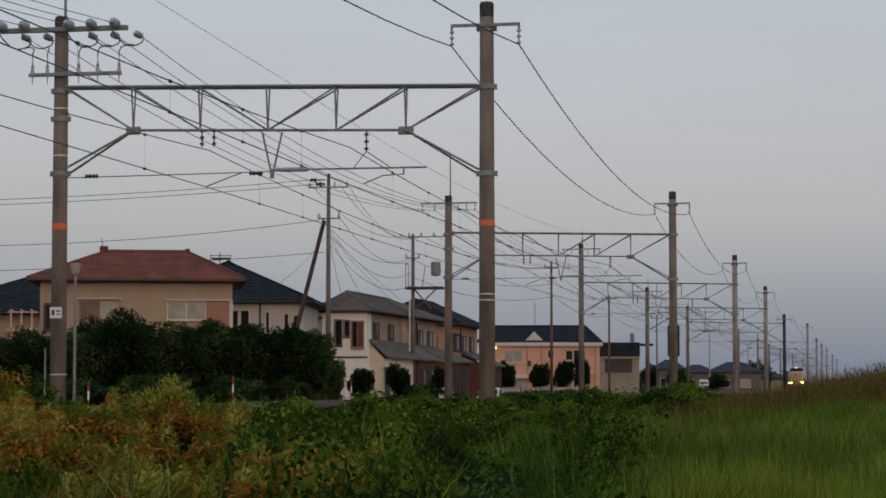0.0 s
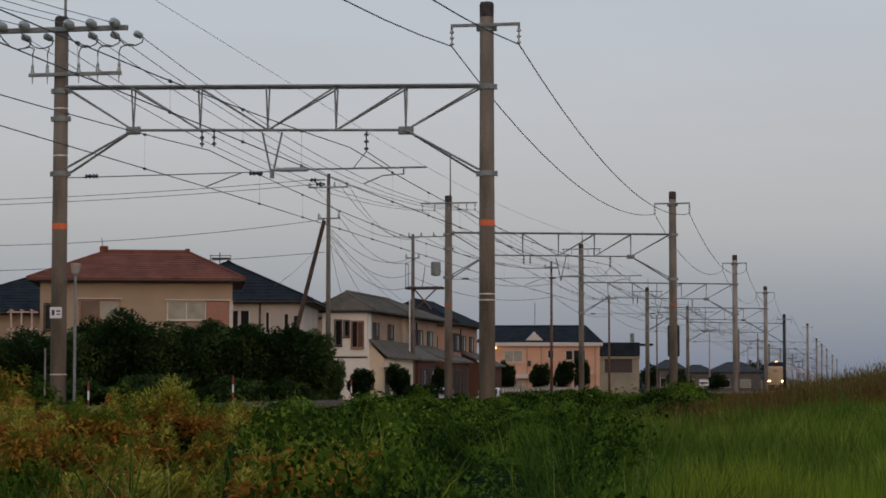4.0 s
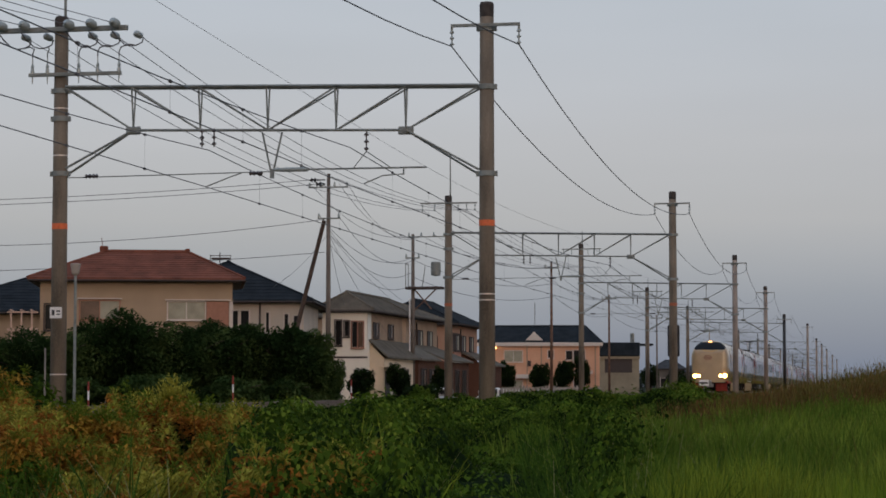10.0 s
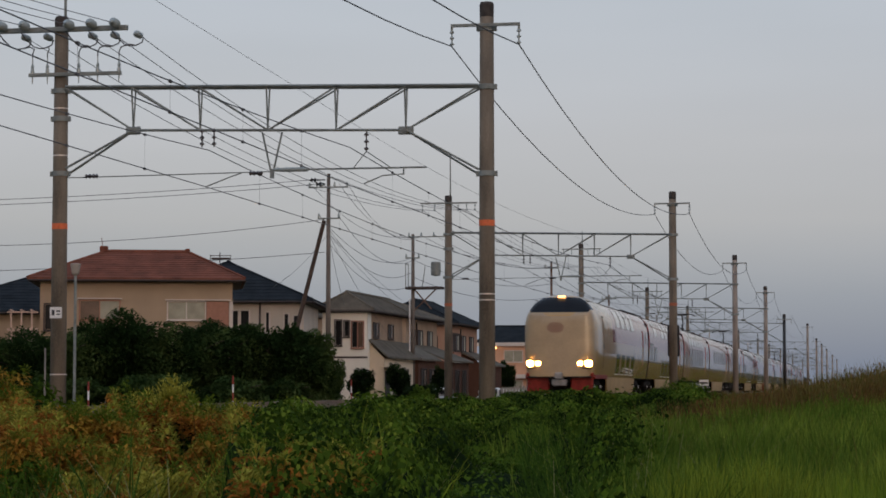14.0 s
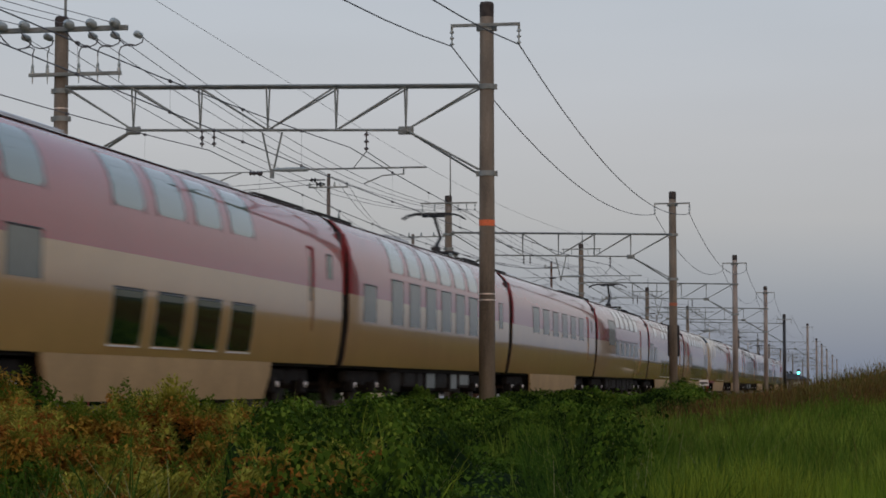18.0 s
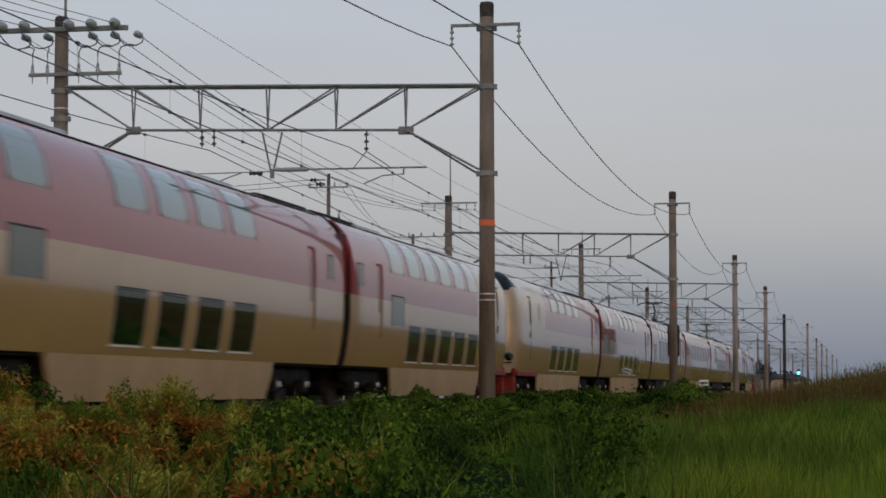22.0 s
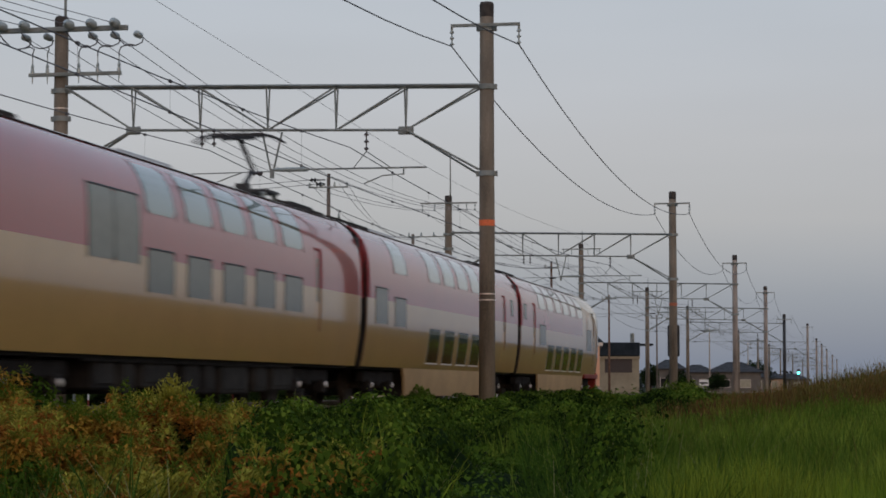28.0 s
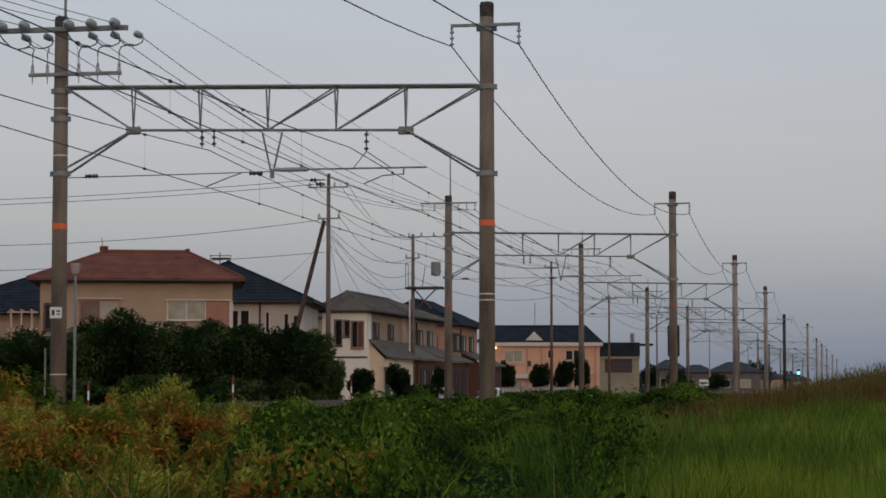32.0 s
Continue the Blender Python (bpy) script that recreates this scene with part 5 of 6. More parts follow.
# tall rusty weeds: a green rosette on top, withered leaves below it, foot dark green as painted shade
def weeds(n, a0, a1, y0, y1, hlo, hhi, name, label):
    x, y = wedge(n, a0, a1, y0, y1)
    hc = RNG.uniform(hlo, hhi, n)
    stems = 6
    x, y, hc = (np.repeat(q, stems) for q in (x, y, hc))
    x, y = x + RNG.normal(0, 0.075, len(x)), y + RNG.normal(0, 0.075, len(x))
    keep = (x > -9.3) & (soft_edge(x, y, 15.3, 0.6) | (hhi < 1)) & ~((y < 16.0) & soft_edge(x, y, 19.8, 0.5))
    x, y, hc = x[keep], y[keep], hc[keep]
    n = len(x)
    z = ground_z(x, y)
    bearing = np.degrees(np.arctan2(-x, y))
    h = hc * RNG.uniform(0.9, 1.03, n) + 0.22 * lumps(x, y, 0.9, 2.0) + (0.068 * (y - 21.0) - 0.16 * (1 - sstep(15.4, 18.4, bearing))) * (hhi > 1)
    lean = np.stack([RNG.normal(0, 0.08, n), RNG.normal(0, 0.08, n)], -1) * h[:, None]
    tip, brown, foot = [], [], []
    rosette = RNG.uniform(0.03, 0.09, n) + 0.09 * (lumps(x, y, 0.7, 9.0) > 0.68)
    rust = RNG.uniform(0.14, 0.30, n)
    turns = 300
    for k in range(turns):
        u = 0.25 + 0.77 * (k / (turns - 1)) ** 0.75
        drop = h * (1 - u)
        a = k * 2.4 + RNG.normal(0, 0.3, n)
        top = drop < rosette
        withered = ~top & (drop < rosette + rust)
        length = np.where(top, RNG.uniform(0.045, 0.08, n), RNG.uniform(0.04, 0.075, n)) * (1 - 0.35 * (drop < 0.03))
        r = 0.02 + length * 0.55 + RNG.random(n) * 0.07 * (drop > 0.06)
        c = np.stack([x + lean[:, 0] * u * u + np.cos(a) * r, y + lean[:, 1] * u * u + np.sin(a) * r, z + h * u + RNG.normal(0, 0.015, n)], -1)
        up = np.where(top, RNG.uniform(0.2, 1.1, n), RNG.uniform(-0.9, 0.45, n))
        w = length * np.where(top, RNG.uniform(0.34, 0.48, n), RNG.uniform(0.36, 0.58, n))
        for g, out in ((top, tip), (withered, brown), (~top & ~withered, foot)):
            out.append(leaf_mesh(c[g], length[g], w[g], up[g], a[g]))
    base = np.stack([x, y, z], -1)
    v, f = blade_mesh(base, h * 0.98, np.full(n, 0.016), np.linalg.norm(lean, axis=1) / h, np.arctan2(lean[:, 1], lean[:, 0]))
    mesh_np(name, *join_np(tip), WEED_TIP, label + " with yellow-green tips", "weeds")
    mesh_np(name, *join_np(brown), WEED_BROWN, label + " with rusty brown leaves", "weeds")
    # dark leaf colour low on the stems paints the shade there
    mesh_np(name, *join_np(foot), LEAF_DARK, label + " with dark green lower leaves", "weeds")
    mesh_np(name, v, f, STEM, "thin brown stems of the weeds", "weeds")


weeds(120, 14.2, 23.0, 12.2, 21.5, 0.86, 1.38, "tall_weeds", "dense stand of tall weeds")
weeds(14, 13.2, 15.4, 11.8, 16.5, 0.75, 0.99, "low_weeds", "scattered weeds")


# single bushes that stand out of the weeds and the creeper
def bush_mound(cx, cy, s, top, n, lo, hi, material, label):
    x, y = RNG.normal(cx, s * 0.6, n), RNG.normal(cy, s * 0.6, n)
    r2 = ((x - cx) ** 2 + (y - cy) ** 2) / (s * s)
    g = ground_z(x, y)
    z = g + np.maximum((top - g) * np.exp(-0.55 * r2) * (0.82 + 0.3 * lumps(x, y, 0.3 * s + 0.1, 2.0)), 0.08) * (1 - 0.85 * RNG.random(n) ** 2)
    w = RNG.uniform(lo, hi, n)
    mesh_np("bush", *leaf_mesh(np.stack([x, y, z], -1), w, w * 0.5, RNG.normal(0.3, 0.5, n)), material, label, "bush")


bush_mound(-6.95, 20.5, 0.22, 0.42, 1500, 0.03, 0.06, LEAF_MID, "taller fresh green bush behind the brown weeds")
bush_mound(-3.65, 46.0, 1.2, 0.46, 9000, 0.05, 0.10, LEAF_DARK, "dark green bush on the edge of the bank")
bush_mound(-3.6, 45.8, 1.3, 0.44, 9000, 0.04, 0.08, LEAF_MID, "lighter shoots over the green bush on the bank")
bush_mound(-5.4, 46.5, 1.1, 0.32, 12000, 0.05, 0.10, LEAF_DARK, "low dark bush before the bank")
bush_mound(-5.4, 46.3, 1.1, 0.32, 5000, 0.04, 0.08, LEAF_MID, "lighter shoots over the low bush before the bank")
bush_mound(-8.75, 44.2, 0.4, 0.42, 5000, 0.04, 0.08, LEAF_MID, "green bush on the verge of the track")


MOUNDS = [(-7.4, 46.0, 1.0, 0.22), (-6.4, 46.0, 1.0, 0.14), (-5.3, 46.0, 0.9, 0.14), (-3.85, 46.0, 0.75, 0.55), (-5.0, 21.0, 0.8, 0.16), (-3.2, 24.0, 1.0, 0.16), (-6.6, 24.0, 0.7, 0.18), (-7.0, 33.0, 0.9, 0.25)]


def hollow(x, y):
    """1 in the dip beside the grass bank, where planting imitates shade; 0 elsewhere."""
    b = np.degrees(np.arctan2(-x, y)) + 1.2 * (lumps(x, y, 1.0, 3.0) - 0.5)
    return sstep(6.6, 8.0, b) * (1 - sstep(10.0, 11.5, b)) * (1 - sstep(26, 34, y))


# creeping broad-leaved bushes between the weeds and the line
def canopy_leaves(n, a0, a1, y0, y1, hfun, lo, hi, material, name, label, cat="bushes"):
    x, y = wedge(n, a0, a1, y0, y1)
    # leaves thinned in the hollow so the dark sheet shows there as shade
    keep = (x > -9.6) & (soft_edge(x, y, 6.9, 1.1) | ((y > 38) & soft_edge(x, y, 3.5, 0.8))) & ~(soft_edge(x, y, 15.7, 0.5) & (y < 21)) & (RNG.random(n) > 0.8 * hollow(x, y))
    x, y = x[keep], y[keep]
    n = len(x)
    g = ground_z(x, y)
    h = hfun(x, y)
    d = RNG.random(n) ** 2
    z = g + h * (1.03 - 0.22 * d)
    size = RNG.uniform(lo, hi, n) * (1 + 0.012 * np.clip(y - 15, 0, 60))
    e = 0.09
    slope = np.stack([(hfun(x - e, y) - hfun(x + e, y)) / (2 * e), (hfun(x, y - e) - hfun(x, y + e)) / (2 * e), np.full(n, 0.5)], -1)
    slope /= np.linalg.norm(slope, axis=1, keepdims=True)
    nrm = slope + RNG.normal(0, 0.28, (n, 3))
    nrm /= np.linalg.norm(nrm, axis=1, keepdims=True)
    mesh_np(name, *leaf_on(np.stack([x, y, z], -1), size, size * RNG.uniform(0.6, 0.9, n), nrm), material, label, cat)


# rounded clumps of creeper, stamped on a fine raster
CL_X0, CL_Y0, CL_STEP = -11.0, 9.0, 0.05
CLUMPS = np.zeros((900, 260))
for _ in range(1900):
    cy_ = math.sqrt(RNG.uniform(10.0 ** 2, 50.0 ** 2))
    cx_ = RNG.uniform(max(-10.5, -0.44 * cy_), -0.03 * cy_)
    cr_ = RNG.uniform(0.22, 0.62) * (1 + 0.012 * (cy_ - 12))
    ch_ = RNG.uniform(0.25, 0.98) ** 1.3 * 0.92
    a0_, a1_ = int((cy_ - cr_ - CL_Y0) / CL_STEP), int((cy_ + cr_ - CL_Y0) / CL_STEP) + 1
    b0_, b1_ = int((cx_ - cr_ - CL_X0) / CL_STEP), int((cx_ + cr_ - CL_X0) / CL_STEP) + 1
    a0_, b0_ = max(a0_, 0), max(b0_, 0)
    win_ = CLUMPS[a0_:a1_, b0_:b1_]
    gy_ = CL_Y0 + (a0_ + np.arange(win_.shape[0])) * CL_STEP - cy_
    gx_ = CL_X0 + (b0_ + np.arange(win_.shape[1])) * CL_STEP - cx_
    q_ = 1 - (gx_[None, :] ** 2 + gy_[:, None] ** 2) / cr_ ** 2
    np.maximum(win_, ch_ * np.sqrt(np.clip(q_, 0, 1)), out=win_)


def clump_h(x, y):
    u = np.clip(((np.asarray(x) - CL_X0) / CL_STEP).astype(int), 0, CLUMPS.shape[1] - 1)
    v = np.clip(((np.asarray(y) - CL_Y0) / CL_STEP).astype(int), 0, CLUMPS.shape[0] - 1)
    return CLUMPS[v, u]


def bush_h(x, y):
    """Height of the creeping bushes over the ground: clumps with a few higher mounds."""
    m = sum(a * np.exp(-((x - mx) ** 2 + (y - my) ** 2 * 0.35) / (2 * s * s)) for mx, my, s, a in MOUNDS)
    lum = clump_h(x, y) + 0.30 * lumps(x, y, 2.0, 7.0)
    return np.clip(0.22 + lum * (1 - 0.70 * hollow(x, y)) + m - 0.32 * sstep(22, 36, y), 0.15, 3) - 0.45 * sstep(-8.2, -9.2, x)


# dark sheet under the creeper leaves; blocks light and paints shade in the gaps
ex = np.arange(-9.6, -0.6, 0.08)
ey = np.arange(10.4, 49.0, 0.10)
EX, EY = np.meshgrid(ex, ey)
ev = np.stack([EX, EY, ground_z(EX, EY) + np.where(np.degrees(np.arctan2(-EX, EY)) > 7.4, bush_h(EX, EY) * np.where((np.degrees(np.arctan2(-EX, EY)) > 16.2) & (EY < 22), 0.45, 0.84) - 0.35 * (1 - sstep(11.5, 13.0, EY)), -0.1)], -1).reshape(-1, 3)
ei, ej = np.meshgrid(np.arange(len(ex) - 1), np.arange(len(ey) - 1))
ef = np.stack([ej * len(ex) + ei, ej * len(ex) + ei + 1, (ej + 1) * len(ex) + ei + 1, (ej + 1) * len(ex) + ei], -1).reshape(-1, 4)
CREEPER_SHADE = mat("creeper_shade_dark", (0.010, 0.022, 0.005), 1.0, vary=0.4, scale=3, fine=20, bump=0.8, spec=0.03)
mesh_np("creeper_shade_sheet", ev, ef, CREEPER_SHADE, "dark sheet painted as shade under the creeper leaves", "bushes")
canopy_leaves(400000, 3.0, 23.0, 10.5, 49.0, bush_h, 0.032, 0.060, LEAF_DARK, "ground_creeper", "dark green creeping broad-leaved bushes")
# lighter leaf colour kept to clump tops, painting the light they catch
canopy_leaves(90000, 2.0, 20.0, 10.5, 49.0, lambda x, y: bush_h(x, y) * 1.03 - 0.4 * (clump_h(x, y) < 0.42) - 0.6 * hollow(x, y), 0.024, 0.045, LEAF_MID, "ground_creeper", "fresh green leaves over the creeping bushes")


# grasses
def grass(n, a0, a1, y0, y1, hfun, wlo, whi, material, name, label, lean=(0.1, 0.5), mask=None):
    x, y = wedge(n, a0, a1, y0, y1)
    keep = (x > -8.4) & (x < 14)
    if mask is not None:
        keep &= RNG.random(len(x)) < mask(x, y)
    x, y = x[keep], y[keep]
    n = len(x)
    b = np.stack([x, y, ground_z(x, y) - 0.02], -1)
    h = hfun(x, y) * RNG.uniform(0.55, 1.1, n)
    w = RNG.uniform(wlo, whi, n) * (1 + 0.02 * np.clip(y - 15, 0, 400))
    mesh_np(name, *blade_mesh(b, h, w, RNG.uniform(*lean, n)), material, label, "grass")


def right_h(x, y):
    return 0.50 + 0.26 * lumps(x, y, 2.2, 3.0) + 0.42 * lumps(x, y, 0.75, 3.0)


def dry_h(x, y):
    return 1.10 + 0.25 * lumps(x, y, 2.6, 5.0) + 0.22 * sstep(-3.0, 0.8, x)


def patch(lo, s, seed):
    """Chance of growing, in drifts."""
    return lambda x, y: sstep(lo, lo + 0.25, lumps(x, y, s, seed)) * (1 - 0.75 * hollow(x, y))


grass(200000, -3.5, 9.5, 10.5, 44.0, right_h, 0.005, 0.010, GRASS, "tall_grass", "tall yellow-green grass on the bank", lean=(0.05, 0.38), mask=lambda x, y: (1 - soft_edge(x, y, 5.8, 1.4) * 0.85) * (0.35 + 0.65 * sstep(0.25, 0.6, lumps(x, y, 1.1, 8.0))) * (1 - 0.95 * hollow(x, y)))
grass(60000, -3.5, 5.5, 14.0, 44.0, lambda x, y: right_h(x, y) * 1.02, 0.006, 0.012, GRASS_DARK, "shaded_grass", "dark green grass in drifts on the bank", mask=patch(0.45, 1.3, 2.0))
grass(60000, 5.0, 8.6, 10.5, 44.0, lambda x, y: right_h(x, y), 0.006, 0.012, GRASS_DARK, "shaded_grass", "dark green grass beside the creeping bushes", mask=patch(0.3, 0.9, 2.0))
grass(52000, -3.5, 5.2, 10.4, 17.0, lambda x, y: right_h(x, y) * 0.92, 0.005, 0.010, GRASS_FRESH, "fresh_grass", "fresh yellow-green grass at the near edge of the bank", lean=(0.05, 0.4), mask=patch(0.2, 0.7, 6.0))
grass(13000, -3.5, 7.0, 20.0, 46.0, lambda x, y: right_h(x, y) * 1.08, 0.006, 0.012, GRASS_DRY, "brown_grass", "brown withering grass in drifts on the bank", mask=patch(0.5, 1.7, 4.0))
grass(90000, -2.5, 5.6, 38.0, 95.0, dry_h, 0.010, 0.018, GRASS_DRY, "seeding_grass", "reddish-brown seeding grass on the bank", mask=lambda x, y: 1 - 0.9 * soft_edge(x, y, 4.8, 0.8))
grass(42000, 5.0, 17.0, 10.5, 40.0, lambda x, y: bush_h(x, y) + 0.12, 0.005, 0.010, GRASS_DARK, "bush_grass", "grass growing through the bushes", mask=patch(0.5, 0.9, 5.0))
grass(6000, 7.5, 16.5, 14.0, 32.0, lambda x, y: bush_h(x, y) + 0.10, 0.005, 0.009, GRASS, "bush_grass", "brighter grass tufts in the bushes", mask=patch(0.6, 0.7, 3.0))
grass(700, 3.0, 15.0, 14.0, 36.0, lambda x, y: bush_h(x, y) + 0.2, 0.004, 0.007, STRAW, "straw", "pale dry straws among the grass", lean=(0.1, 0.7))
grass(320, 5.2, 8.5, 16.0, 28.0, lambda x, y: 0.9 + 0 * x, 0.004, 0.008, STRAW, "seed_stalk", "pale upright seed stalks in the grass", lean=(0.02, 0.2), mask=patch(0.45, 0.8, 1.0))
grass(1500, 8.0, 23.0, 10.4, 12.6, lambda x, y: 0.95 + 0 * x, 0.006, 0.012, GRASS_DARK, "edge_grass", "arching grass at the edge of the weeds", lean=(0.5, 1.1))
grass(260, 18.4, 23.0, 11.0, 13.2, lambda x, y: 1.25 + 0 * x, 0.008, 0.015, GRASS_DARK, "edge_grass", "dark green grass before the weeds", lean=(0.2, 0.7))
grass(90, 17.5, 23.0, 10.6, 12.2, lambda x, y: 1.15 + 0 * x, 0.006, 0.010, STRAW, "edge_grass", "pale arching dry blades at the edge of the weeds", lean=(0.3, 0.9))
grass(60000, -1.5, 7.5, 47.0, 330.0, lambda x, y: 0.95 + 0.3 * lumps(x, y, 6.0, 1.0), 0.012, 0.02, GRASS, "far_grass", "rank grass along the line in the distance", mask=lambda x, y: 0.5 + 0 * x)
grass(30000, -1.5, 5.0, 80.0, 330.0, lambda x, y: 1.05 + 0.3 * lumps(x, y, 6.0, 1.0), 0.012, 0.02, GRASS_DRY, "far_seeding_grass", "brown seeding grass along the line in the distance")


# tussocks: blades that spread from one foot
def tussocks(n, a0, a1, y0, y1, hlo, hhi, blades, wlo, whi, material, name, label, lean=(0.15, 0.7), lift=0.0, spread=0.05):
    x, y = wedge(n, a0, a1, y0, y1)
    h = RNG.uniform(hlo, hhi, n)
    x, y, h = (np.repeat(q, blades) for q in (x, y, h))
    m = len(x)
    x, y = x + RNG.normal(0, spread, m), y + RNG.normal(0, spread, m)
    foot = ground_z(x, y) + lift * bush_h(x, y) * 0.6
    mesh_np(name, *blade_mesh(np.stack([x, y, foot], -1), h * RNG.uniform(0.6, 1.05, m), RNG.uniform(wlo, whi, m), RNG.uniform(*lean, m)), material, label, "grass")


tussocks(90, 10.8, 16.2, 12.0, 28.0, 0.40, 0.75, 8, 0.008, 0.015, GRASS, "tussock", "bright grass tussocks among the creeping bushes", lift=1.0, spread=0.08)
tussocks(26, 11.0, 16.0, 11.6, 19.0, 0.50, 0.85, 8, 0.008, 0.014, GRASS_FRESH, "tussock", "fresh yellow-green tussocks in the bushes", lift=0.9, spread=0.10)
tussocks(16, 17.6, 22.0, 10.9, 12.0, 1.10, 1.38, 7, 0.010, 0.017, GRASS_FRESH, "edge_tussock", "broad arching blades before the weeds", lean=(0.4, 1.0))
tussocks(26, 12.2, 15.6, 11.0, 14.5, 0.95, 1.22, 9, 0.008, 0.014, GRASS, "edge_tussock", "tall arching blades beside the weeds", lean=(0.15, 0.6))
tussocks(60, -3.5, 4.6, 10.8, 22.0, 0.70, 0.98, 10, 0.005, 0.010, GRASS_FRESH, "bank_tussock", "pale seeding tussocks on the bank", lean=(0.05, 0.5), spread=0.14)
tussocks(170, -3.5, 7.0, 10.8, 32.0, 0.70, 1.02, 22, 0.006, 0.012, GRASS_DARK, "bank_tussock", "dark green tussocks on the bank", lean=(0.05, 0.5), spread=0.16)


# reddish seed heads over the far part of the bank
SEED = mat("seed_head", (0.20, 0.10, 0.042), 0.9, vary=0.3, scale=0.3, fine=2, island=0.4, transl=0.25, color2=(0.11, 0.085, 0.03), spec=0.08)
sx_, sy_ = wedge(30000, -2.6, 5.0, 34.0, 95.0)
ok = ~soft_edge(sx_, sy_, 4.6, 0.8)
sx_, sy_ = sx_[ok], sy_[ok]
sz_ = ground_z(sx_, sy_) + dry_h(sx_, sy_) * RNG.uniform(0.5, 0.93, len(sx_))
sl_ = RNG.uniform(0.04, 0.10, len(sx_))
mesh_np("seed_heads", *leaf_mesh(np.stack([sx_, sy_, sz_], -1), sl_, sl_ * 0.28, RNG.normal(1.1, 0.3, len(sx_))), SEED, "reddish-brown grass seed heads on the bank", "grass")


# bushy verge between the creeper and the near track
def verge_top(x, y):
    t = -0.26 - 0.12 * (1 - sstep(38, 44, y)) + 0.14 * lumps(x, y, 1.4, 3.0) + 0.22 * lumps(x, y, 3.1, 8.0) + 0.10 * lumps(x, y, 0.5, 6.0) + 0.16 * sstep(38, 45, y) - 0.32 * sstep(46.5, 48, y) + 0.34 * sstep(52, 56, y)
    return np.maximum(t, -0.06 + 0.06 * lumps(x, y, 0.5, 6.0))


def verge(n, y0, y1, lo, hi, material, label):
    x, y = RNG.uniform(-9.45, -7.9, n), RNG.uniform(y0, y1, n)
    g = ground_z(x, y)
    d = RNG.random(n) ** 2
    edge = sstep(-9.6, -9.25, x) * (1 - 0.5 * sstep(-8.4, -7.9, x))
    z = g + (np.maximum(verge_top(x, y) - g, 0.1) * edge) * (1 - 0.85 * d)
    s = RNG.uniform(lo, hi, n) * (1 + 0.01 * (y - 30))
    mesh_np("verge_bushes", *leaf_mesh(np.stack([x, y, z], -1), s, s * 0.6, RNG.normal(0.2, 0.5, n)), material, label, "bushes")


verge(38000, 24.0, 75.0, 0.05, 0.09, LEAF_DARK, "dark bushes on the verge of the near track")
verge(34000, 24.0, 75.0, 0.04, 0.07, LEAF_MID, "lighter leaves in the verge bushes")

# low weeds on both edges of the ballast
def strip(n, x0, x1, y0, y1, h0, h1, material, name, label):
    x, y = RNG.uniform(x0, x1, n), RNG.uniform(y0, y1, n)
    z = ground_z(x, y) + RNG.random(n) * RNG.uniform(h0, h1, n) * (0.4 + 0.9 * lumps(x, y, 2.5, 6.0))
    s = RNG.uniform(0.08, 0.17, n)
    mesh_np(name, *leaf_mesh(np.stack([x, y, z], -1), s, s * 0.6, RNG.normal(0.2, 0.5, n)), material, label, "weeds")


strip(26000, -9.3, -7.4, 50.0, 130.0, 0.4, 0.85, LEAF_DARK, "trackside_weeds", "dark weeds at the foot of the near poles")
strip(30000, -26.0, -18.9, 48.0, 130.0, 0.3, 0.75, LEAF_DARK, "far_side_weeds", "dark weeds beyond the far track")
strip(16000, -30.0, -18.9, 130.0, 320.0, 0.3, 0.8, LEAF_DARK, "far_side_weeds", "dark weeds beyond the far track")


# ---- shrubs and trees ----
BARK = mat("bark", (0.07, 0.05, 0.035), 0.9, vary=0.3, scale=3, fine=30, bump=0.6)
SHRUB = mat("shrub_leaf", (0.030, 0.060, 0.017), 0.9, vary=0.3, scale=0.35, fine=1.2, island=0.12, transl=0.3, color2=(0.080, 0.120, 0.036), spec=0.03)


